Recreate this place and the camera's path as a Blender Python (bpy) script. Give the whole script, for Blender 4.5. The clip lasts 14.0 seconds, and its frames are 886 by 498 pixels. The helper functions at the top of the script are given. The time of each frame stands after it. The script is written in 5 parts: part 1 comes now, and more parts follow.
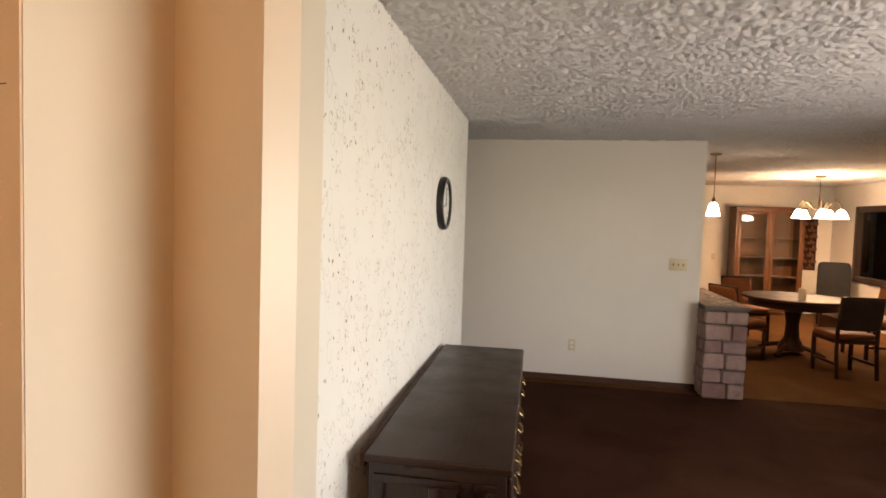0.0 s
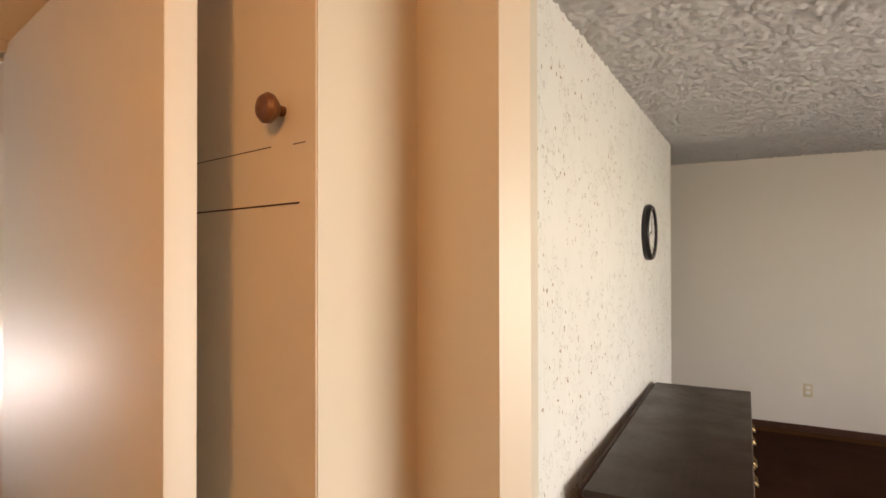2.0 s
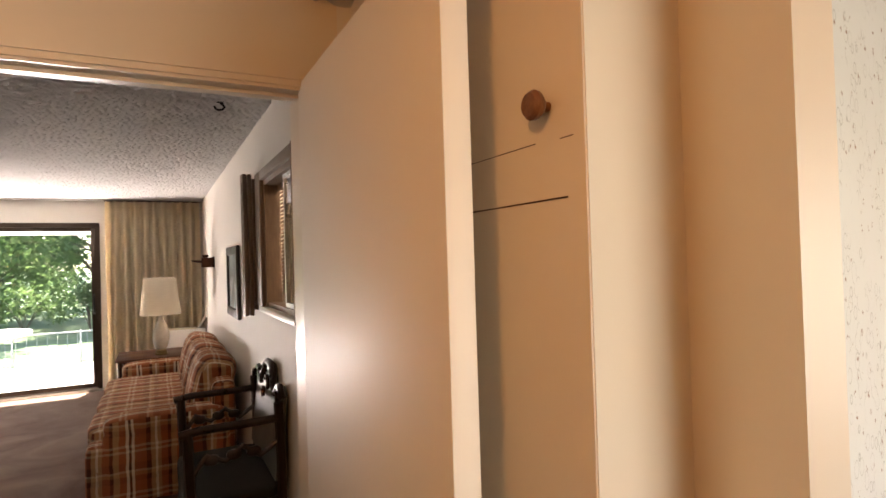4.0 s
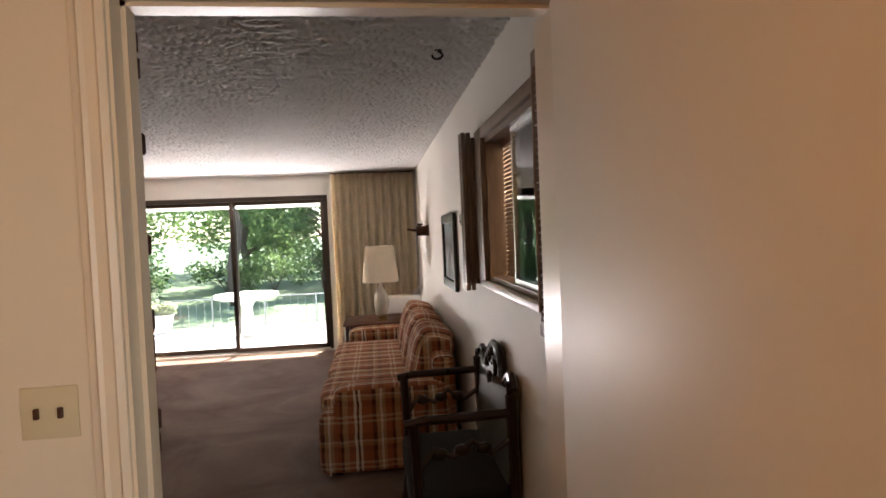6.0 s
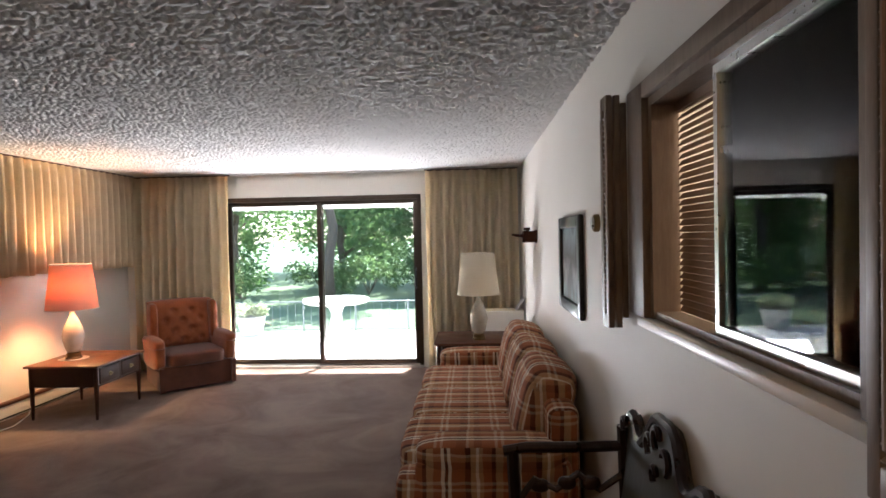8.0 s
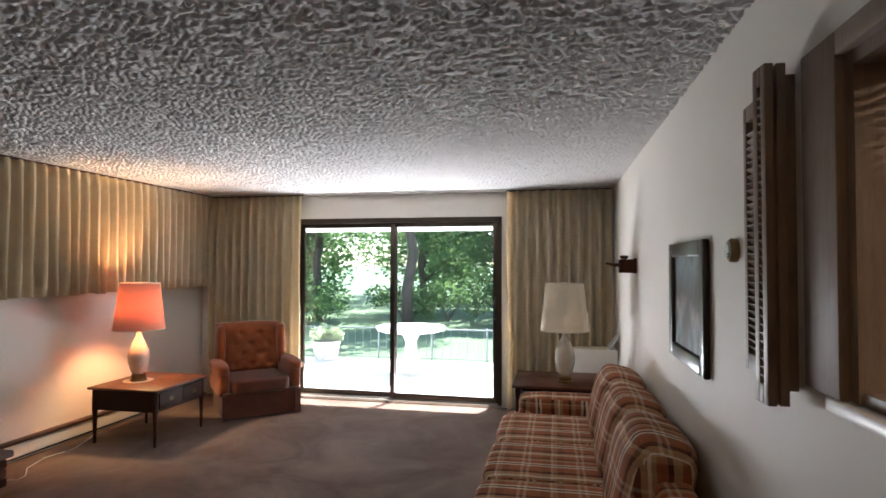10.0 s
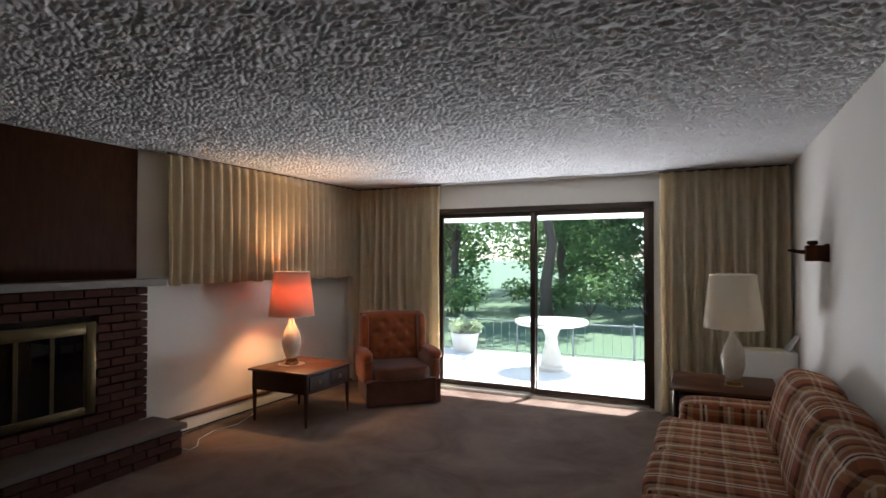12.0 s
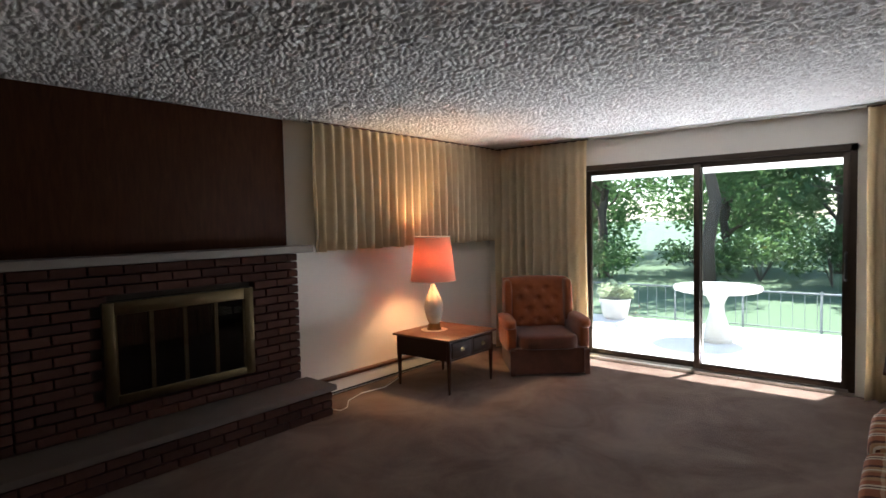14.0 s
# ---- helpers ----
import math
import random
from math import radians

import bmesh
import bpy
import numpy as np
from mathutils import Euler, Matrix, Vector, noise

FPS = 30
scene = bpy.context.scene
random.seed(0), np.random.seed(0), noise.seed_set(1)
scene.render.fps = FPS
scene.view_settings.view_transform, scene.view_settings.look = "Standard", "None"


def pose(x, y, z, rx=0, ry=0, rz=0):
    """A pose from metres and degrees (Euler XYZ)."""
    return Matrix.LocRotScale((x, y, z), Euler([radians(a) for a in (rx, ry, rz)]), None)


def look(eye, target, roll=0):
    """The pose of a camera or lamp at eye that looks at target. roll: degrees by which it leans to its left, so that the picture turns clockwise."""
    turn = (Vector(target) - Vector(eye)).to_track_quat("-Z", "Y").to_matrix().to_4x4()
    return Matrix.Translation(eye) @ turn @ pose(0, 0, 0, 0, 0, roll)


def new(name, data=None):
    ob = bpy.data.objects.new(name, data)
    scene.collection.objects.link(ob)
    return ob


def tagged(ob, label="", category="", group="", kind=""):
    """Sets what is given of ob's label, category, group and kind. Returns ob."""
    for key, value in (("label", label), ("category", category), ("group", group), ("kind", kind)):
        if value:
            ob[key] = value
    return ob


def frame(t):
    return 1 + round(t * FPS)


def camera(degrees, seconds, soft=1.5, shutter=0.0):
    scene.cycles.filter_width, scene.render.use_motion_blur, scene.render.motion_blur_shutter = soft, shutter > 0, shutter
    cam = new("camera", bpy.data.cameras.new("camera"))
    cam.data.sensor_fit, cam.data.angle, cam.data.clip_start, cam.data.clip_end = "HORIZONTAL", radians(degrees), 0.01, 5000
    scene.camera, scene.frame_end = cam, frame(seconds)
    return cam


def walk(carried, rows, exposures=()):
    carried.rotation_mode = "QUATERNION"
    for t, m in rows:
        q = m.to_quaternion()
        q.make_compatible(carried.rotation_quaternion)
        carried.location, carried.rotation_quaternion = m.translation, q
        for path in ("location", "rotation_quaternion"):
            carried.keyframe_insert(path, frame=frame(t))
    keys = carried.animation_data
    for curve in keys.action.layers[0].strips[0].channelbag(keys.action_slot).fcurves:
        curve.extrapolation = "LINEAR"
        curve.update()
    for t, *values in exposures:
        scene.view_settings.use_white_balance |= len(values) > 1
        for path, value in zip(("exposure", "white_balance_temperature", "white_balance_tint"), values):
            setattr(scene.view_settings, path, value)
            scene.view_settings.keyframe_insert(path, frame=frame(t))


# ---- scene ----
cam = camera(76.2, 14.0, soft=1.6)
PATH = [
    (0, (-0.069, 0.367, 1.594), (-0.827, 2.214, 1.491), 1.8),
    (0.5, (-0.089, 0.355, 1.582), (-0.98, 2.144, 1.507), 1.4),
    (1, (-0.099, 0.346, 1.579), (-1.131, 2.059, 1.535), 1.0),
    (1.5, (-0.108, 0.322, 1.574), (-1.28, 1.942, 1.563), 0.3),
    (2, (-0.121, 0.297, 1.572), (-1.44, 1.8, 1.588), -0.1),
    (2.5, (-0.148, 0.276, 1.566), (-1.615, 1.635, 1.611), -0.5),
    (3, (-0.161, 0.254, 1.57), (-1.742, 1.477, 1.615), -0.9),
    (3.5, (-0.168, 0.237, 1.571), (-1.846, 1.324, 1.607), -1.6),
    (4, (-0.188, 0.235, 1.563), (-1.97, 1.141, 1.592), -1.7),
    (4.2, (-0.204, 0.234, 1.561), (-2.026, 1.059, 1.581), -1.8),
    (6.3, (-0.885, 0.215, 1.578), (-2.877, 0.389, 1.51), -2.3),
    (6.5, (-0.988, 0.177, 1.561), (-2.982, 0.313, 1.494), -2.2),
    (7, (-1.216, 0.193, 1.576), (-3.215, 0.239, 1.51), -2.0),
    (7.5, (-1.441, 0.204, 1.575), (-3.44, 0.181, 1.517), -1.6),
    (8, (-1.686, 0.204, 1.592), (-3.683, 0.105, 1.551), -1.2),
    (10.5, (-2.349, 0.183, 1.594), (-4.291, -0.291, 1.657), 0.2),
    (11, (-2.411, 0.129, 1.585), (-4.328, -0.439, 1.644), 0.1),
    (11.5, (-2.452, 0.083, 1.576), (-4.329, -0.606, 1.622), 0.1),
    (12, (-2.485, 0.087, 1.545), (-4.297, -0.759, 1.578), 0.1),
    (12.5, (-2.503, 0.054, 1.561), (-4.263, -0.896, 1.559), -0.3),
    (13, (-2.554, 0.04, 1.557), (-4.257, -1.007, 1.52), -0.8),
    (13.5, (-2.641, -0.015, 1.544), (-4.28, -1.159, 1.478), -1.2),
    (14, (-2.759, -0.068, 1.542), (-4.3, -1.339, 1.449), -1.2),
]
EXPOSURES = [(0, 3.3, 7100, 20), (2.0, 3.3, 7200, 20), (4.0, 3.2, 7300, 21), (6.5, 2.75, 6500, 18), (8.0, 2.85, 6000, 14), (10.5, 2.35, 5950, 12), (12.0, 1.8, 5800, 11), (14.0, 2.05, 5900, 11)]
walk(cam, [(t, look(eye, target, roll)) for t, eye, target, roll in PATH], EXPOSURES)

# ---------------------------------------------------------------- light
world = bpy.data.worlds.new("sky")
scene.world = world
world.use_nodes = True
wn = world.node_tree.nodes
sky = wn.new("ShaderNodeTexSky")
sky.sky_type = "NISHITA"
sky.sun_disc = False
SUN_EL, SUN_DIR = 60.0, (0.93, -0.37)          # height above the horizon; the way the light travels
sky.sun_elevation = radians(SUN_EL)
sky.sun_rotation = math.atan2(-SUN_DIR[0], -SUN_DIR[1])
world.node_tree.links.new(sky.outputs[0], wn["Background"].inputs[0])
wn["Background"].inputs[1].default_value = 0.15


def lamp(name, kind, m, power, colour, **more):
    data = bpy.data.lights.new(name, kind)
    data.energy, data.color = power, colour
    for key, value in more.items():
        if key == "size":
            data.size = value
        elif key == "size_y":
            data.shape, data.size_y = "RECTANGLE", value
        elif key == "radius":
            data.shadow_soft_size = value
        elif key == "angle":
            data.angle = value
    ob = new(name, data)
    ob.matrix_world = m
    return ob


c60, s60 = math.cos(radians(SUN_EL)), math.sin(radians(SUN_EL))
sun_way = Vector((SUN_DIR[0] * c60, SUN_DIR[1] * c60, -s60))
lamp("sun", "SUN", look((0, 0, 20), Vector((0, 0, 20)) + sun_way), 5.0, (1.0, 0.95, 0.86), angle=radians(0.55))
HF = pose(-1.183, 2.364, 0, 0, 0, 12.14)        # the hall's own axes: x away from the papered wall, y along it
# daylight of the unseen entry window, lamp light of an unseen ceiling light, table lamp, pendant and chandelier
# first an added lamp low outside the sill, standing in for patio bounce
lamp("patio_daylight", "AREA", look((-8.98, -1.64, -0.03), (-6.6, -1.64, 2.1)), 52, (1.0, 0.97, 0.96), size=2.4, size_y=0.55)
lamp("entry_window_daylight", "AREA", HF @ look((3.70, -0.4, 1.15), (0, -0.4, 1.15)), 10, (1.0, 0.93, 0.87), size=3.0, size_y=1.5)
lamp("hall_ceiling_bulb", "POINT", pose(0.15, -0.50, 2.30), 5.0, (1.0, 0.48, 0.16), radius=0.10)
lamp("table_lamp_bulb", "POINT", pose(-6.93, -3.64, 1.20), 11.5, (1.0, 0.60, 0.26), radius=0.07)
# added bulb without a fixture, brightens the blind slats from behind
lamp("kitchen_ceiling_bulb", "POINT", pose(-3.1, 1.7, 2.25), 6, (1.0, 0.78, 0.55), radius=0.08)
lamp("pendant_bulb", "POINT", HF @ pose(2.53, 4.66, 1.77), 3.4, (1.0, 0.66, 0.34), radius=0.03)
for k in range(3):
    a = radians(120 * k + 40)
    lamp("chandelier_bulb", "POINT", HF @ pose(4.75 + 0.24 * math.cos(a), 7.30 + 0.24 * math.sin(a), 1.80), 5.0, (1.0, 0.56, 0.26), radius=0.04)


# ---------------------------------------------------------------- materials
class Nodes:
    """A short way to write node trees."""

    def __init__(self, name):
        self.mat = bpy.data.materials.new(name)
        self.mat.use_nodes = True
        self.tree = self.mat.node_tree
        self.bsdf = self.tree.nodes["Principled BSDF"]
        self.coord = self.tree.nodes.new("ShaderNodeTexCoord").outputs["Object"]

    def node(self, kind, **values):
        n = self.tree.nodes.new("ShaderNode" + kind)
        for key, value in values.items():
            if key == "op":
                n.operation = value
            elif key == "blend":
                n.data_type, n.blend_type = "RGBA", value
            elif key == "feature":
                n.feature = value
            elif key == "bands":
                n.bands_direction = value
            elif key.startswith("i"):
                n.inputs[int(key[1:])].default_value = value
        return n

    def link(self, a, b):
        self.tree.links.new(a, b)

    def scaled(self, x, y, z, turn=(0, 0, 0)):
        m = self.node("Mapping")
        m.inputs["Scale"].default_value = (x, y, z)
        m.inputs["Rotation"].default_value = turn
        self.link(self.coord, m.inputs[0])
        return m.outputs[0]

    def noise(self, scale, detail=4.0, rough=0.6, at=None, distort=0.0):
        n = self.node("TexNoise")
        n.inputs["Scale"].default_value, n.inputs["Detail"].default_value = scale, detail
        n.inputs["Roughness"].default_value, n.inputs["Distortion"].default_value = rough, distort
        self.link(at or self.coord, n.inputs["Vector"])
        return n.outputs["Fac"]

    def ramp(self, fac, stops, constant=False):
        r = self.node("ValToRGB")
        if constant:
            r.color_ramp.interpolation = "CONSTANT"
        els = r.color_ramp.elements
        while len(els) < len(stops):
            els.new(0.5)
        for e, (p, c) in zip(els, stops):
            e.position, e.color = p, (*c, 1)
        self.link(fac, r.inputs[0])
        return r.outputs[0]

    def mix(self, fac, a, b, blend="MIX"):
        m = self.node("Mix", blend=blend)
        for sock, v in ((m.inputs[0], fac), (m.inputs[6], a), (m.inputs[7], b)):
            if isinstance(v, (int, float)):
                sock.default_value = v
            elif isinstance(v, tuple):
                sock.default_value = (*v, 1)
            else:
                self.link(v, sock)
        return m.outputs[2]

    def math(self, op, a, b=0.0):
        m = self.node("Math", op=op)
        for sock, v in ((m.inputs[0], a), (m.inputs[1], b)):
            if isinstance(v, (int, float)):
                sock.default_value = v
            else:
                self.link(v, sock)
        return m.outputs[0]

    def bump(self, height, strength, distance=0.01):
        b = self.node("Bump")
        b.inputs["Strength"].default_value, b.inputs["Distance"].default_value = strength, distance
        self.link(height, b.inputs["Height"])
        self.link(b.outputs[0], self.bsdf.inputs["Normal"])

    def set(self, colour=None, rough=None, metal=None, spec=None, trans=None, coat=None, sheen=None):
        for key, v in (("Base Color", colour), ("Roughness", rough), ("Metallic", metal), ("Specular IOR Level", spec),
                       ("Transmission Weight", trans), ("Coat Weight", coat), ("Sheen Weight", sheen)):
            if v is None:
                continue
            sock = self.bsdf.inputs[key]
            if isinstance(v, tuple):
                sock.default_value = (*v, 1)
            elif isinstance(v, (int, float)):
                sock.default_value = v
            else:
                self.link(v, sock)
        return self


def paint(name, a, b, rough=0.6, scale=2.0, bump=0.05, spec=0.4):
    n = Nodes(name)
    big = n.noise(scale, 5)
    n.set(n.mix(big, a, b), n.ramp(n.noise(scale * 3, 5), [(0.1, (rough - 0.03,) * 3), (0.9, (rough + 0.03,) * 3)]), spec=spec)
    n.bump(n.noise(220, 3), bump, 0.004)
    return n.mat


def wood(name, dark, light, rough=0.35, grain=(3, 40, 40), coat=0.0, spec=0.3):
    n = Nodes(name)
    v = n.scaled(*grain)
    g = n.noise(2.2, 8, 0.65, v, 0.6)
    fine = n.noise(9, 4, 0.6, v)
    col = n.mix(n.ramp(g, [(0.30, (0, 0, 0)), (0.70, (1, 1, 1))]), dark, light)
    col = n.mix(n.math("MULTIPLY", fine, 0.35), col, tuple(c * 0.5 for c in dark))
    n.set(col, n.ramp(n.noise(5), [(0.3, (rough - 0.07,) * 3), (0.7, (rough + 0.1,) * 3)]), coat=coat, spec=spec)
    n.bump(fine, 0.06, 0.003)
    return n.mat


def metal(name, colour, rough=0.3):
    n = Nodes(name)
    n.set(n.mix(n.noise(14, 4), colour, tuple(c * 0.6 for c in colour)), n.ramp(n.noise(40), [(0.3, (rough - 0.08,) * 3), (0.7, (rough + 0.12,) * 3)]), metal=1.0)
    return n.mat


def carpet(name, a, b):
    n = Nodes(name)
    patches = n.noise(1.7, 6, 0.65, None, 0.8)
    fine = n.noise(260, 2)
    tuft = n.noise(38, 4, 0.7)
    col = n.mix(n.ramp(patches, [(0.34, (0, 0, 0)), (0.66, (1, 1, 1))]), a, b)
    col = n.mix(n.math("MULTIPLY", fine, 0.45), col, tuple(c * 0.45 for c in a))
    n.set(col, 0.97, spec=0.04)
    n.bump(n.math("ADD", fine, n.math("MULTIPLY", tuft, 1.5)), 0.55, 0.012)
    return n.mat


def fabric(name, a, b, scale=400, rough=0.9, sheen=0.2, bump=0.25):
    n = Nodes(name)
    n.set(n.mix(n.ramp(n.noise(7, 5), [(0.3, (0, 0, 0)), (0.7, (1, 1, 1))]), a, b), rough, spec=0.15, sheen=sheen)
    n.bump(n.noise(scale, 2), bump, 0.003)
    return n.mat


def glass(name, tint=(0.95, 0.98, 0.97)):
    n = Nodes(name)
    out = n.tree.nodes["Material Output"]
    clear = n.node("BsdfTransparent")
    clear.inputs[0].default_value = (*tint, 1)
    gloss = n.node("BsdfGlossy")
    gloss.inputs["Roughness"].default_value = 0.015
    fr = n.node("Fresnel")
    fr.inputs[0].default_value = 1.5
    m = n.node("MixShader")
    n.link(fr.outputs[0], m.inputs[0])
    n.link(clear.outputs[0], m.inputs[1])
    n.link(gloss.outputs[0], m.inputs[2])
    n.link(m.outputs[0], out.inputs[0])
    return n.mat


def shade_cloth(name, colour, share=0.55):
    n = Nodes(name)
    out = n.tree.nodes["Material Output"]
    dif, trl, m = n.node("BsdfDiffuse"), n.node("BsdfTranslucent"), n.node("MixShader")
    weave = n.mix(n.math("MULTIPLY", n.noise(12, 3, 0.5, n.scaled(30, 30, 6)), 0.35), colour, tuple(c * 0.75 for c in colour))
    n.link(weave, dif.inputs[0])
    n.link(weave, trl.inputs[0])
    m.inputs[0].default_value = share
    n.link(dif.outputs[0], m.inputs[1])
    n.link(trl.outputs[0], m.inputs[2])
    n.link(m.outputs[0], out.inputs[0])
    return n.mat


def leaf_mat(name, a, b):
    n = Nodes(name)
    out = n.tree.nodes["Material Output"]
    geo = n.node("NewGeometry")
    col = n.mix(geo.outputs["Random Per Island"], a, b)
    dif, trl, m = n.node("BsdfDiffuse"), n.node("BsdfTranslucent"), n.node("MixShader")
    n.link(col, dif.inputs[0])
    n.link(n.mix(0.5, col, (0.17, 0.28, 0.07)), trl.inputs[0])
    m.inputs[0].default_value = 0.45
    n.link(dif.outputs[0], m.inputs[1])
    n.link(trl.outputs[0], m.inputs[2])
    n.link(m.outputs[0], out.inputs[0])
    return n.mat


def glow(name, colour, power):
    n = Nodes(name)
    n.set((0.9, 0.9, 0.88), 0.35)
    n.bsdf.inputs["Emission Color"].default_value = (*colour, 1)
    n.bsdf.inputs["Emission Strength"].default_value = power
    return n.mat


def pieces(name, a, b, c, rough=0.85, scale=18):
    """Fired or cut pieces that differ from one to the next."""
    n = Nodes(name)
    rnd = n.node("ObjectInfo").outputs["Random"]
    col = n.ramp(rnd, [(0.0, a), (0.5, b), (1.0, c)])
    col = n.mix(n.ramp(n.noise(scale, 6), [(0.35, (0, 0, 0)), (0.75, (0.5, 0.5, 0.5))]), col, tuple(v * 0.4 for v in a))
    n.set(col, rough, spec=0.25)
    n.bump(n.noise(scale * 4, 5), 0.5, 0.006)
    return n.mat


def plaid():
    n = Nodes("plaid_upholstery")
    sep = n.node("SeparateXYZ")
    n.link(n.coord, sep.inputs[0])
    wob = n.math("MULTIPLY", n.noise(9, 2), 0.02)
    nor = n.node("SeparateXYZ")
    n.link(n.node("TexCoord").outputs["Normal"], nor.inputs[0])
    end = n.math("GREATER_THAN", n.math("ABSOLUTE", nor.outputs[0]), 0.72)
    across = n.math("ADD", n.math("MULTIPLY", sep.outputs[1], end), n.math("MULTIPLY", sep.outputs[0], n.math("SUBTRACT", 1.0, end)))
    u = n.math("FRACT", n.math("MULTIPLY", n.math("ADD", across, wob), 1 / 0.34))
    up = n.math("GREATER_THAN", n.math("ABSOLUTE", nor.outputs[2]), 0.72)
    along = n.math("ADD", n.math("MULTIPLY", sep.outputs[1], up), n.math("MULTIPLY", sep.outputs[2], n.math("SUBTRACT", 1.0, up)))
    v = n.math("FRACT", n.math("MULTIPLY", n.math("ADD", along, wob), 1 / 0.30))
    rust, tan, dark, cream = (0.33, 0.115, 0.052), (0.46, 0.28, 0.15), (0.070, 0.024, 0.016), (0.78, 0.68, 0.52)
    a = n.ramp(u, [(0.0, rust), (0.20, cream), (0.25, dark), (0.29, cream), (0.34, rust), (0.46, tan), (0.56, dark), (0.62, rust), (0.74, tan), (0.80, cream), (0.84, tan), (0.92, dark)], True)
    b = n.ramp(v, [(0.0, rust), (0.22, cream), (0.27, rust), (0.33, cream), (0.38, rust), (0.60, dark), (0.72, tan), (0.80, cream), (0.84, dark)], True)
    col = n.mix(0.27, a, b)
    col = n.mix(n.math("MULTIPLY", n.noise(120, 3), 0.3), col, tuple(c * 0.4 for c in rust))
    n.set(col, 0.92, spec=0.10, sheen=0.04)
    n.bump(n.noise(300, 2), 0.3, 0.004)
    return n.mat


def wallpaper():
    n = Nodes("wallpaper")
    base = n.mix(n.noise(1.4, 4), (0.80, 0.79, 0.74), (0.75, 0.735, 0.685))
    # curving grey stems
    vor = n.node("TexVoronoi")
    n.link(n.scaled(4.6, 4.6, 3.4), vor.inputs["Vector"])
    ring = n.ramp(vor.outputs["Distance"], [(0.40, (0, 0, 0)), (0.42, (1, 1, 1)), (0.44, (1, 1, 1)), (0.46, (0, 0, 0))])
    keep = n.ramp(n.noise(5, 2), [(0.46, (0, 0, 0)), (0.52, (1, 1, 1))])
    stems = n.math("MULTIPLY", n.math("MULTIPLY", ring, keep), 0.85)
    col = n.mix(stems, base, (0.46, 0.43, 0.38))
    vor2 = n.node("TexVoronoi")
    n.link(n.scaled(15, 15, 11, (0.5, 0.35, 0.2)), vor2.inputs["Vector"])
    ring2 = n.ramp(vor2.outputs["Distance"], [(0.44, (0, 0, 0)), (0.47, (1, 1, 1)), (0.50, (1, 1, 1)), (0.53, (0, 0, 0))])
    col = n.mix(n.math("MULTIPLY", n.math("MULTIPLY", ring2, n.ramp(n.noise(5, 2), [(0.46, (0, 0, 0)), (0.54, (1, 1, 1))])), 0.15), col, (0.42, 0.39, 0.31))
    # small rust-coloured blossoms, grouped into sprigs
    bud = n.node("TexVoronoi")
    n.link(n.scaled(19, 19, 13, (0.6, 0, 0.4)), bud.inputs["Vector"])
    spot = n.ramp(bud.outputs["Distance"], [(0.36, (1, 1, 1)), (0.46, (0, 0, 0))])
    sprig = n.node("TexVoronoi")
    n.link(n.scaled(4.3, 4.3, 3.6), sprig.inputs["Vector"])
    sprig.inputs["Randomness"].default_value = 0.55
    near = n.ramp(sprig.outputs["Distance"], [(0.17, (1, 1, 1)), (0.25, (0, 0, 0))])
    col = n.mix(n.math("MULTIPLY", n.math("MULTIPLY", spot, near), 1.0), col, (0.30, 0.16, 0.09))
    n.set(col, 0.55, spec=0.35)
    n.bump(n.noise(160, 3), 0.08, 0.003)
    return n.mat


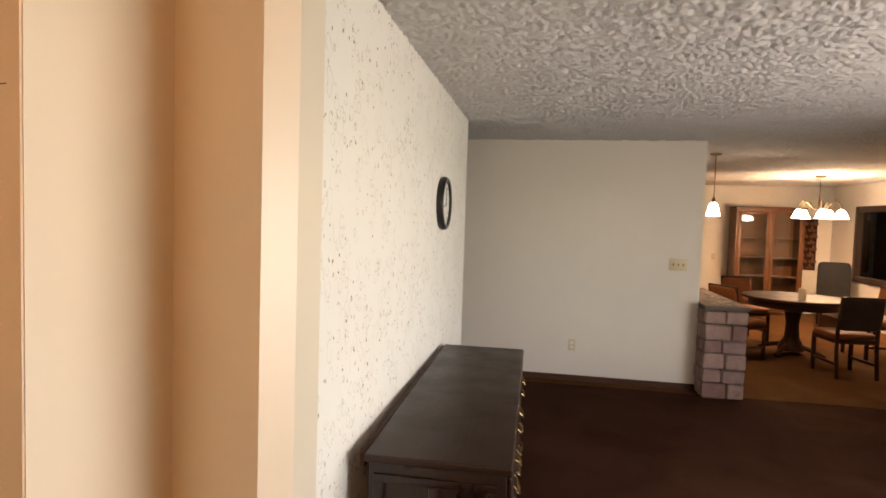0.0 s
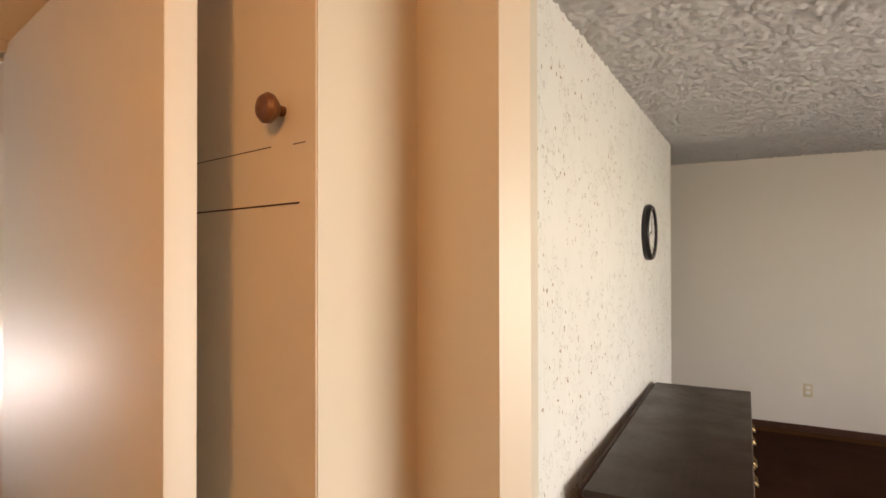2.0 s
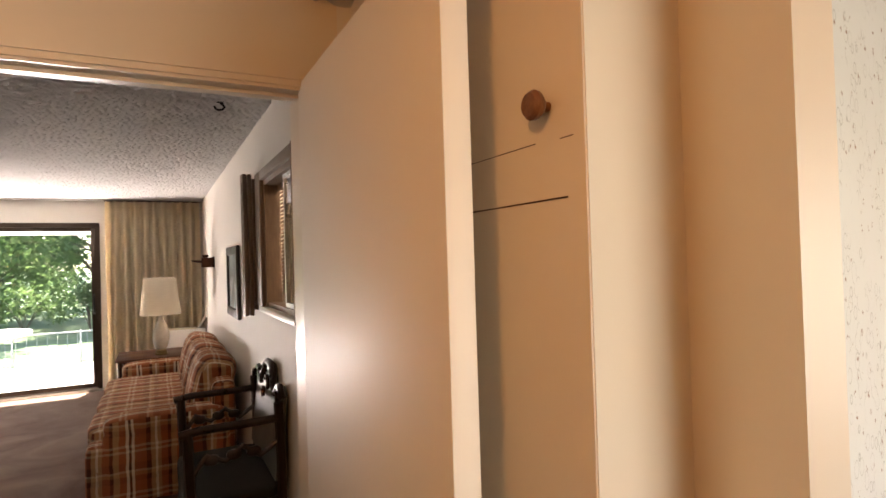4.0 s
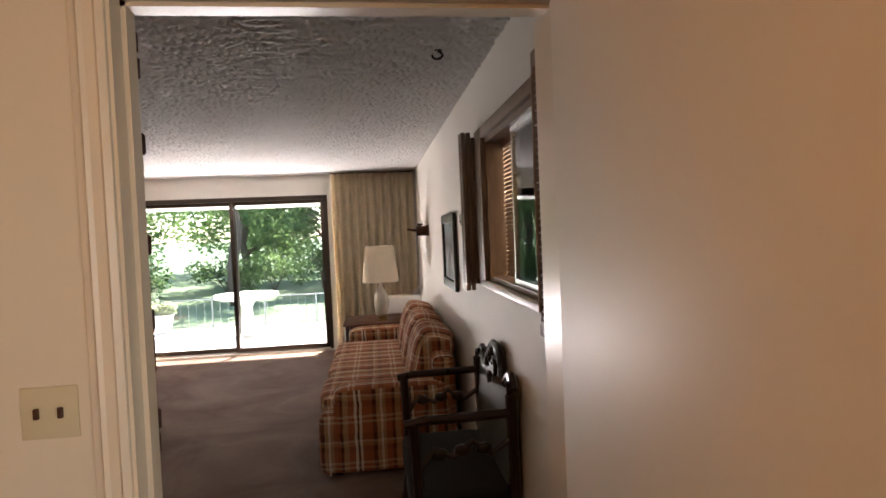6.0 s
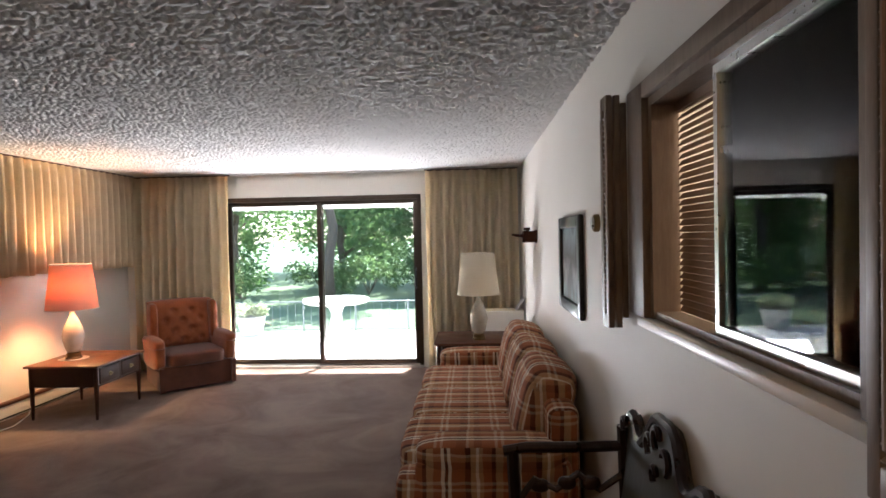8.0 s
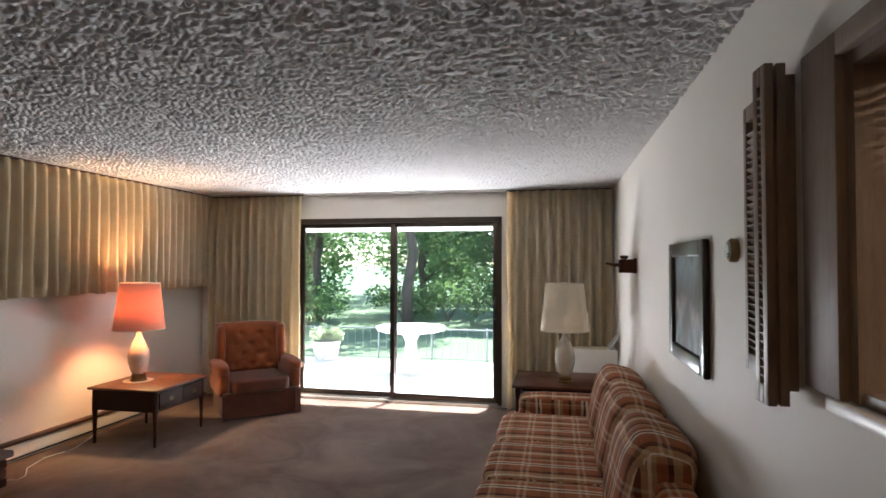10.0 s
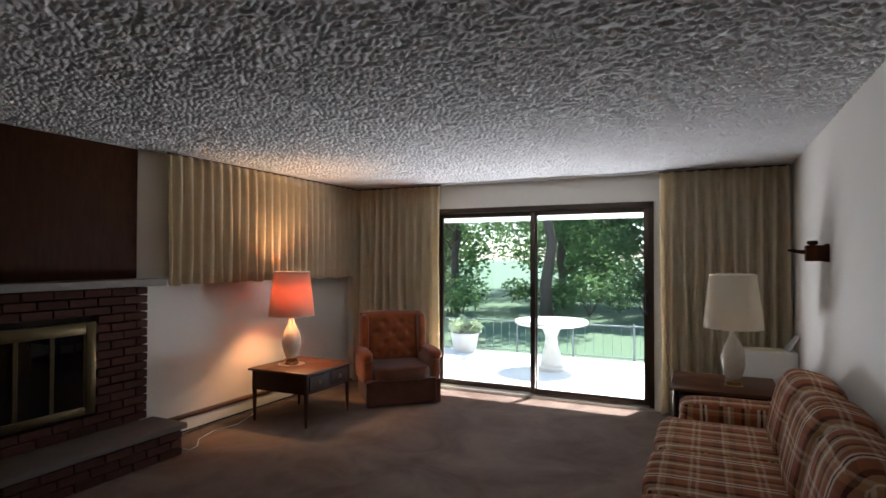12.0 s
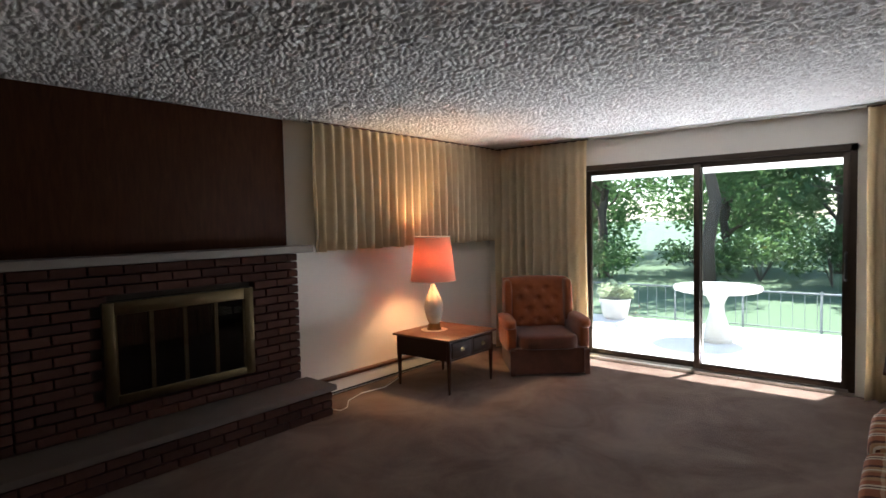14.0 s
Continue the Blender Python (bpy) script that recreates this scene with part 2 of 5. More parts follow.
M = {
    "wall": paint("white_wall_paint", (0.74, 0.71, 0.65), (0.67, 0.64, 0.575)),
    "trim": paint("cream_gloss_paint", (0.74, 0.66, 0.54), (0.68, 0.60, 0.48), 0.34, 1.5, 0.03, 0.5),
    "door": paint("cream_door_paint", (0.76, 0.70, 0.60), (0.72, 0.655, 0.555), 0.50, 1.2, 0.03, 0.55),
    "ceil": paint("textured_ceiling_paint", (0.66, 0.65, 0.63), (0.56, 0.55, 0.53), 0.85, 6.0, 0.5),
    "paper": wallpaper(),
    "carpet": carpet("taupe_carpet", (0.155, 0.108, 0.086), (0.27, 0.20, 0.162)),
    "carpet_hall": carpet("brown_carpet", (0.040, 0.016, 0.009), (0.066, 0.029, 0.017)),
    "carpet_dining": carpet("amber_carpet", (0.095, 0.043, 0.016), (0.135, 0.064, 0.024)),
    "darkwood": wood("dark_stained_wood", (0.018, 0.009, 0.006), (0.036, 0.018, 0.011), 0.40, (30, 1.5, 30), 0.0),
    "blackwood": wood("carved_dark_wood", (0.010, 0.006, 0.005), (0.035, 0.016, 0.011), 0.30, (30, 30, 6), 0.2),
    "walnut": wood("walnut", (0.055, 0.018, 0.008), (0.135, 0.048, 0.020), 0.46, (4, 40, 40), 0.0),
    "walnut_dark": wood("dark_walnut", (0.026, 0.010, 0.006), (0.062, 0.025, 0.013), 0.45, spec=0.12),
    "panel": wood("panelling_wood", (0.030, 0.010, 0.004), (0.065, 0.022, 0.009), 0.6, (14, 14, 2), spec=0.1),
    "oak": wood("hutch_wood", (0.10, 0.036, 0.013), (0.19, 0.078, 0.032), 0.35, (20, 20, 3)),
    "base": wood("baseboard_wood", (0.05, 0.022, 0.013), (0.10, 0.045, 0.026), 0.4, (3, 40, 40)),
    "knob": wood("turned_knob_wood", (0.12, 0.042, 0.015), (0.25, 0.095, 0.035), 0.28, (20, 60, 20), 0.3),
    "shutter": wood("taupe_shutter_wood", (0.18, 0.13, 0.092), (0.26, 0.195, 0.145), 0.45, (30, 30, 4)),
    "blind": wood("blind_slat_wood", (0.19, 0.105, 0.055), (0.30, 0.18, 0.10), 0.4, (3, 40, 40)),
    "bronze": metal("bronze_aluminium", (0.095, 0.075, 0.060), 0.38),
    "silver": metal("aluminium", (0.62, 0.61, 0.58), 0.32),
    "brass": metal("brass", (0.095, 0.070, 0.036), 0.36),
    "antique": metal("antique_brass", (0.30, 0.21, 0.10), 0.4),
    "iron": metal("dark_iron", (0.05, 0.045, 0.04), 0.45),
    "wire": metal("galvanised_wire", (0.30, 0.32, 0.33), 0.5),
    "glass": glass("clear_glass"),
    "smoke": glass("smoked_glass", (0.22, 0.20, 0.18)),
    "plaid": plaid(),
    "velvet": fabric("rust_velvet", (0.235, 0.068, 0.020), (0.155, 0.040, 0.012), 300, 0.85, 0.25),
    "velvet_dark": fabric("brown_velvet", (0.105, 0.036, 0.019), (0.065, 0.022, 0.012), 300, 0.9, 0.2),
    "drape": fabric("beige_drape_cloth", (0.82, 0.70, 0.50), (0.74, 0.62, 0.43), 500, 0.9, 0.1),
    "vinyl": fabric("tan_vinyl", (0.20, 0.072, 0.028), (0.14, 0.048, 0.018), 90, 0.45, 0.0, 0.1),
    "vinyl_dark": fabric("black_vinyl", (0.022, 0.016, 0.014), (0.035, 0.026, 0.022), 90, 0.40, 0.0, 0.1),
    "leather": fabric("worn_leather", (0.060, 0.068, 0.064), (0.11, 0.12, 0.112), 60, 0.28, 0.0, 0.15),
    # the lit shade carries the bulb's warm glow in its cloth colour
    "shade_on": shade_cloth("lit_shade_cloth", (0.86, 0.42, 0.29), 0.16),
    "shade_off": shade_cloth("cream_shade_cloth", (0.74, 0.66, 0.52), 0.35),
    "ceramic": paint("glazed_ceramic", (0.62, 0.58, 0.48), (0.42, 0.39, 0.32), 0.2, 14, 0.1, 0.6),
    "white": paint("white_enamel", (0.78, 0.77, 0.73), (0.72, 0.70, 0.66), 0.35, 3, 0.02),
    "almond": paint("almond_plastic", (0.62, 0.55, 0.38), (0.58, 0.51, 0.35), 0.35, 3, 0.02),
    "black": paint("black_lacquer", (0.012, 0.011, 0.011), (0.022, 0.02, 0.02), 0.3, 8, 0.04),
    "dark": paint("flat_black", (0.006, 0.006, 0.006), (0.014, 0.013, 0.012), 0.95, 8, 0.4),
    "lace": fabric("lace_doily", (0.72, 0.66, 0.54), (0.66, 0.60, 0.48)),
    "brick": pieces("fired_brick", (0.058, 0.023, 0.015), (0.085, 0.033, 0.022), (0.050, 0.021, 0.015)),
    "mortar": paint("mortar", (0.105, 0.09, 0.075), (0.075, 0.064, 0.054), 0.95, 14, 0.6),
    "stone": pieces("split_stone", (0.21, 0.125, 0.11), (0.36, 0.25, 0.22), (0.27, 0.19, 0.18), 0.85, 10),
    "slate": paint("hearth_stone", (0.085, 0.066, 0.056), (0.13, 0.10, 0.085), 0.7, 9, 0.4),
    "mantel": paint("mantel_stone", (0.26, 0.235, 0.21), (0.20, 0.18, 0.16), 0.7, 9, 0.4),
    "concrete": paint("sunlit_concrete", (0.70, 0.69, 0.66), (0.63, 0.62, 0.59), 0.9, 3, 0.4),
    "caststone": paint("cast_stone", (0.62, 0.60, 0.56), (0.52, 0.50, 0.46), 0.85, 12, 0.5),
    "grass": paint("lawn", (0.085, 0.130, 0.070), (0.125, 0.175, 0.098), 0.95, 4, 1.0),
    "bark": paint("bark", (0.060, 0.045, 0.034), (0.11, 0.085, 0.065), 0.95, 22, 1.0),
    "leaf": leaf_mat("green_leaves", (0.052, 0.108, 0.062), (0.115, 0.185, 0.100)),
    "leaf2": leaf_mat("bright_green_leaves", (0.090, 0.155, 0.080), (0.17, 0.245, 0.13)),
    "petal": leaf_mat("white_petals", (0.72, 0.72, 0.60), (0.60, 0.66, 0.40)),
    "soffit": paint("soffit_paint", (0.72, 0.72, 0.70), (0.66, 0.66, 0.64), 0.7),
    "lampglass": glow("frosted_lamp_glass", (1.0, 0.82, 0.58), 5.0),
    "wax": paint("candle_wax", (0.75, 0.68, 0.50), (0.70, 0.62, 0.44), 0.5, 20, 0.02),
}


# ---------------------------------------------------------------- shape helpers
def link(name, bm, mat, smooth=None):
    me = bpy.data.meshes.new(name)
    bm.normal_update()
    bm.to_mesh(me)
    bm.free()
    me.materials.append(M[mat])
    if smooth:
        for p in me.polygons:
            p.use_smooth = True
        if smooth != "all":
            me.set_sharp_from_angle(angle=radians(smooth))
    return new(name, me)


def part(name, bm, mat, parent, label="", smooth=35):
    ob = link(name, bm, mat, smooth)
    ob.parent = parent
    if label:
        tagged(ob, label)
    return ob


def thing(name, label, category, m, group="", kind=""):
    ob = new(name)
    ob.empty_display_size = 0.1
    ob.matrix_world = m
    return tagged(ob, label, category, group, kind)


def structure(name, bm, mat, m=None, label="", smooth=None):
    ob = link(name, bm, mat, smooth)
    if m is not None:
        ob.matrix_world = m
    return tagged(ob, label, "", "", "structure")


def box(bm, x0, x1, y0, y1, z0, z1, r=0.0, seg=2, m=None):
    made = bmesh.ops.create_cube(bm, size=1.0)["verts"]
    for v in made:
        v.co = Vector(((x0 + x1) / 2 + v.co.x * (x1 - x0), (y0 + y1) / 2 + v.co.y * (y1 - y0), (z0 + z1) / 2 + v.co.z * (z1 - z0)))
    if r:
        edges = list({e for v in made for e in v.link_edges})
        made = bmesh.ops.bevel(bm, geom=edges, offset=r, segments=seg, profile=0.5, affect="EDGES")["verts"]
    if m is not None:
        for v in {v for v in made}:
            v.co = m @ v.co
    return bm


def boxes(*rows, r=0.0):
    bm = bmesh.new()
    for row in rows:
        box(bm, *row, r=r)
    return bm


def rbox(x0, x1, y0, y1, z0, z1, r=0.01, seg=2):
    return box(bmesh.new(), x0, x1, y0, y1, z0, z1, r, seg)


def prism(points, z0, z1, bm=None):
    bm = bm or bmesh.new()
    low, high = [bm.verts.new((x, y, z0)) for x, y in points], [bm.verts.new((x, y, z1)) for x, y in points]
    n = len(points)
    bm.faces.new(low[::-1])
    bm.faces.new(high)
    for i in range(n):
        bm.faces.new((low[i], low[(i + 1) % n], high[(i + 1) % n], high[i]))
    bmesh.ops.recalc_face_normals(bm, faces=bm.faces)
    return bm


def lathe(profile, n=28, bm=None, m=None, cap=True):
    """A turned solid from (radius, height) pairs."""
    bm = bm or bmesh.new()
    rings = []
    for r, z in profile:
        ring = []
        for k in range(n):
            a = 2 * math.pi * k / n
            p = Vector((r * math.cos(a), r * math.sin(a), z))
            ring.append(bm.verts.new(m @ p if m is not None else p))
        rings.append(ring)
    for lo, hi in zip(rings, rings[1:]):
        for k in range(n):
            bm.faces.new((lo[k], lo[(k + 1) % n], hi[(k + 1) % n], hi[k]))
    if cap and profile[0][0] > 1e-4:
        bm.faces.new(rings[0][::-1])
    if cap and profile[-1][0] > 1e-4:
        bm.faces.new(rings[-1])
    return bm


def tube(points, radius, n=8, bm=None, taper=1.0):
    bm = bm or bmesh.new()
    pts = [Vector(p) for p in points]
    rings = []
    side = None
    for i, p in enumerate(pts):
        way = (pts[min(i + 1, len(pts) - 1)] - pts[max(i - 1, 0)]).normalized()
        if side is None:
            side = way.orthogonal().normalized()
        side = (side - way * side.dot(way)).normalized()
        up = way.cross(side)
        r = radius * (1 + (taper - 1) * i / max(1, len(pts) - 1))
        rings.append([bm.verts.new(p + (side * math.cos(2 * math.pi * k / n) + up * math.sin(2 * math.pi * k / n)) * r) for k in range(n)])
    for lo, hi in zip(rings, rings[1:]):
        for k in range(n):
            bm.faces.new((lo[k], lo[(k + 1) % n], hi[(k + 1) % n], hi[k]))
    bm.faces.new(rings[0][::-1])
    bm.faces.new(rings[-1])
    return bm


def cushion(x0, x1, y0, y1, z0, z1, p=0.35, nu=28, nv=16, bm=None, m=None):
    """A soft block: a superellipsoid that fills the given box."""
    bm = bm or bmesh.new()
    c = Vector(((x0 + x1) / 2, (y0 + y1) / 2, (z0 + z1) / 2))
    h = Vector(((x1 - x0) / 2, (y1 - y0) / 2, (z1 - z0) / 2))

    def f(v):
        return math.copysign(abs(v) ** p, v)
    rings = []
    for j in range(1, nv):
        b = -math.pi / 2 + math.pi * j / nv
        ring = []
        for i in range(nu):
            a = 2 * math.pi * (i + 0.5) / nu
            q = c + Vector((h.x * f(math.cos(b)) * f(math.cos(a)), h.y * f(math.cos(b)) * f(math.sin(a)), h.z * f(math.sin(b))))
            ring.append(bm.verts.new(m @ q if m is not None else q))
        rings.append(ring)
    for lo, hi in zip(rings, rings[1:]):
        for i in range(nu):
            bm.faces.new((lo[i], lo[(i + 1) % nu], hi[(i + 1) % nu], hi[i]))
    bm.faces.new(rings[0][::-1])
    bm.faces.new(rings[-1])
    return bm


def drape(width, height, pleats, depth, seed, thick=0.006, gather=0.04):
    """A hanging pleated cloth, along x, with its top at z = height and its hem at z = 0."""
    rnd = random.Random(seed)
    cols, rows = pleats * 8, 10
    phase = [rnd.uniform(-0.6, 0.6) for _ in range(pleats + 2)]
    size = [rnd.uniform(0.7, 1.15) for _ in range(pleats + 2)]
    bm = bmesh.new()
    grid = []
    for j in range(rows + 1):
        f = j / rows                       # 0 at the hem, 1 at the heading
        line = []
        for i in range(cols + 1):
            u = i / cols * pleats
            k = int(u)
            t = u - k
            ph = phase[k] * (1 - t) + phase[k + 1] * t
            am = (size[k] * (1 - t) + size[k + 1] * t) * depth * (1.0 - 0.45 * f ** 6)
            w = math.cos(2 * math.pi * u + ph * (1 - f))
            w = math.copysign(abs(w) ** 0.75, w)
            x = i / cols * width + 0.012 * math.sin(3 * u + 5 * f) * (1 - f)
            line.append(bm.verts.new((x, -am * w + 0.006 * math.sin(7 * u) * (1 - f), f * height - (gather * 0.2 * (1 - f) if k % 3 == 0 else 0))))
        grid.append(line)
    for a, b in zip(grid, grid[1:]):
        for i in range(cols):
            bm.faces.new((a[i], a[i + 1], b[i + 1], b[i]))
    bmesh.ops.solidify(bm, geom=bm.faces[:], thickness=thick)
    return bm


def shared(name, mesh, parent, m):
    ob = new(name, mesh)
    ob.parent = parent
    ob.matrix_basis = m
    return ob


# ---------------------------------------------------------------- the large structure
H = 2.44
WX, NY, SY, EX = -8.60, 0.81, -4.12, -2.20       # living room: glass wall, window wall, hearth wall, doorway wall
structure("floor_living", boxes((WX - 0.15, -2.14, SY - 0.15, NY + 0.15, -0.16, 0.0)), "carpet", None, "worn taupe wall-to-wall carpet")
structure("floor_hall", boxes((-1.6, 3.9, -7.0, 3.50, -0.16, 0.0)), "carpet_hall", HF, "dark brown wall-to-wall carpet in the hall")
structure("floor_dining", boxes((-2.2, 6.3, 3.50, 9.95, -0.16, 0.004)), "carpet_dining", HF, "amber carpet of the dining room")
structure("floor_pantry", boxes((-4.8, -1.9, NY + 0.15, 2.5, -0.16, -0.004)), "carpet_hall")


def relief(w, h, step, seed, amp, along):
    """Heights of a combed, lumpy ceiling coat on a grid."""
    rng = np.random.default_rng(seed)
    nx, ny = int(w / step) + 1, int(h / step) + 1
    f = np.fft.rfft2(rng.standard_normal((ny, nx)))
    ky, kx = np.fft.fftfreq(ny, step)[:, None], np.fft.rfftfreq(nx, step)[None, :]
    k = np.hypot(kx, ky * 1.5) if along == "y" else np.hypot(kx * 1.5, ky)
    wide = np.hypot(kx, ky * 2.4) if along == "y" else np.hypot(kx * 2.4, ky)
    band = 0.55 * np.exp(-((k - 36.0) / 12.0) ** 2) + np.exp(-((wide - 15.0) / 5.5) ** 2)
    z = np.fft.irfft2(f * band, s=(ny, nx))
    z = z / z.std()
    return nx, ny, amp * np.tanh(1.9 * z)


def ceiling(name, x0, x1, y0, y1, z, step, seed, m, label, along="x"):
    nx, ny, hz = relief(x1 - x0, y1 - y0, step, seed, 0.0092, along)
    gx, gy = np.meshgrid(x0 + np.arange(nx) * step, y0 + np.arange(ny) * step)
    co = np.stack((gx, gy, z - 0.007 + hz), -1).reshape(-1, 3)
    i = (np.arange(ny - 1)[:, None] * nx + np.arange(nx - 1)[None, :]).ravel()
    faces = np.stack((i, i + nx, i + nx + 1, i + 1), -1)
    me = bpy.data.meshes.new(name)
    me.from_pydata(co.tolist(), [], faces.tolist())
    me.materials.append(M["ceil"])
    me.shade_smooth()
    ob = new(name, me)
    if m is not None:
        ob.matrix_world = m
    return tagged(ob, label, "", "", "structure")


ceiling("ceiling_living", WX - 0.1, -2.10, SY - 0.1, NY + 0.1, H, 0.0078, 3, None, "white ceiling with a coarse stippled texture", "y")
ceiling("ceiling_hall", -0.3, 4.3, -0.6, 4.4, H + 0.002, 0.0125, 4, HF, "off-white textured ceiling of the hall")
ceiling("ceiling_dining", -1.5, 6.3, -4.0, 9.9, H + 0.020, 0.022, 5, HF, "off-white textured ceiling of the dining room")
# unseen slab over every room, added to stop outdoor light leaking in
structure("roof", boxes((-9.1, 8.5, -8.0, 14.5, 2.52, 2.70)), "soffit")

# window wall with its high opening
OX0, OX1, OZ0, OZ1 = -3.62, -2.56, 1.305, 2.045
structure("wall_north", boxes((WX - 0.15, OX0, NY, NY + 0.15, 0, 2.5), (OX1, EX + 0.12, NY, NY + 0.15, 0, 2.5), (OX0, OX1, NY, NY + 0.15, 0, OZ0), (OX0, OX1, NY, NY + 0.15, OZ1, 2.5)), "wall", None, "plain white painted wall")
# glass wall
DY0, DY1, DZ = -2.89, -0.40, 2.13
structure("wall_west", boxes((WX - 0.15, WX, SY - 0.15, DY0, 0, 2.5), (WX - 0.15, WX, DY1, NY, 0, 2.5), (WX - 0.15, WX, DY0, DY1, DZ, 2.5)), "wall", None, "white painted wall above the sliding glass door")
structure("wall_south", boxes((WX, EX + 0.12, SY - 0.15, SY, 0, 2.5)), "wall", None, "white painted wall beside the hearth")
# doorway wall
PY0, PY1, PZ = -0.335, 0.682, 2.135
structure("wall_east", boxes((EX, EX + 0.12, SY, PY0 - 0.02, 0, 2.5), (EX, EX + 0.12, PY1 + 0.02, NY, 0, 2.5), (EX, EX + 0.12, PY0 - 0.02, PY1 + 0.02, PZ + 0.02, 2.5)), "trim", None, "cream painted wall round the doorway")
structure("door_frame_jamb", boxes((EX - 0.012, EX + 0.125, PY0 - 0.02, PY0, 0, PZ), (EX - 0.066, EX + 0.09, PY1, PY1 + 0.02, 0, PZ), (EX - 0.02, EX + 0.125, PY0 - 0.02, PY1 + 0.02, PZ, PZ + 0.02), (EX + 0.03, EX + 0.07, PY0, PY0 + 0.012, 0, PZ), (EX + 0.03, EX + 0.07, PY0, PY1, PZ - 0.012, PZ)), "trim", None, "cream gloss painted door jamb")


def casing(y0, y1):
    """A moulded board up one side of the doorway, on the hall's side."""
    x = EX + 0.12
    prof = ((x, y0), (x + 0.010, y0), (x + 0.014, y0 + 0.2 * (y1 - y0)), (x + 0.022, y0 + 0.30 * (y1 - y0)), (x + 0.016, y0 + 0.42 * (y1 - y0)), (x + 0.016, y0 + 0.7 * (y1 - y0)), (x + 0.024, y0 + 0.8 * (y1 - y0)), (x + 0.018, y1), (x, y1))
    return prism(prof, 0, PZ + 0.075)


structure("trim_doorway_side", casing(PY0 - 0.085, PY0 - 0.008), "trim")
structure("trim_doorway_head", boxes((EX + 0.122, EX + 0.136, PY0 - 0.085, PY1 + 0.05, PZ + 0.010, PZ + 0.030), (EX + 0.122, EX + 0.145, PY0 - 0.085, PY1 + 0.05, PZ + 0.030, PZ + 0.070)), "trim", None, "cream moulding over the doorway")

# closet front, set-back and end beside the papered wall
closet = prism([(-2.08, 0.86), (-0.90, 0.868), (-0.995, 1.205), (-0.735, 1.155), (-0.713, 1.228), (-0.90, 1.30), (-1.02, 1.75), (-2.08, 1.75)], 0, 2.5)
structure("wall_closet", closet, "trim", None, "cream painted closet wall with a set-back")
structure("wall_papered", boxes((-0.12, 0.0, -1.02, 2.53, 0, 2.5)), "paper", HF, "pale floral wallpaper on the wall above the dresser")
structure("trim_papered_end", boxes((-0.122, 0.003, 2.53, 2.545, 0, 2.5)), "wall", HF)
structure("wall_switches", boxes((-1.6, 2.17, 3.64, 3.76, 0, 2.5)), "wall", HF, "plain off-white wall with switches")
structure("baseboard_switches", boxes((-1.6, 2.165, 3.625, 3.64, 0, 0.062)), "base", HF, "dark wooden baseboard")
structure("wall_kitchen", boxes((-1.72, -1.6, 1.2, 9.9, 0, 2.5), (-1.6, -0.12, 1.10, 1.2, 0, 2.5)), "wall", HF)
structure("wall_dining", boxes((-1.6, 6.3, 9.75, 9.9, 0, 2.5)), "wall", HF, "off-white back wall of the dining room")
structure("wall_dining_window", boxes((6.05, 6.2, 3.2, 7.0, 0, 2.5), (6.05, 6.2, 8.85, 9.75, 0, 2.5), (6.05, 6.2, 7.0, 8.85, 0, 0.74), (6.05, 6.2, 7.0, 8.85, 2.05, 2.5)), "wall", HF)
structure("wall_entry", boxes((3.75, 3.9, -6.5, -2.2, 0, 2.5), (3.75, 3.9, 1.6, 3.2, 0, 2.5), (3.75, 3.9, -2.2, 1.6, 0, 0.4), (3.75, 3.9, -2.2, 1.6, 2.1, 2.5), (3.9, 6.2, 3.05, 3.2, 0, 2.5)), "wall", HF)
structure("wall_hall_south", boxes((-2.08, 3.8, -2.75, -2.6, 0, 2.5)), "wall")
# unseen closed box behind the blind, holds the added bulb
structure("wall_pantry", boxes((-4.8, -4.7, 0.96, 2.5, 0, 2.5), (-4.7, -2.08, 2.4, 2.5, 0, 2.5), (-2.2, -2.08, 0.96, 2.4, 0, 2.5)), "wall")
structure("ceiling_pantry", boxes((-4.8, -2.08, 0.96, 2.5, 2.44, 2.5)), "ceil")
structure("baseboard_north", boxes((WX, -2.2, NY - 0.014, NY, 0, 0.085)), "base")

# outdoors
structure("ground", boxes((-400, 300, -400, 400, -1.2, -0.20)), "grass", None, "sunlit lawn")
structure("patio", boxes((-12.1, WX - 0.15, -9.0, 6.0, -0.40, -0.12)), "concrete", None, "bright sunlit concrete patio")
eave = prism([(-8.75, 2.22), (-9.38, 2.02), (-9.40, 2.18), (-8.75, 2.50)], -9.0, 5.0)
for v in eave.verts:
    v.co = Vector((v.co.x, v.co.z, v.co.y))
bmesh.ops.recalc_face_normals(eave, faces=eave.faces)
structure("eave", eave, "soffit", None, "white boarded roof eave")


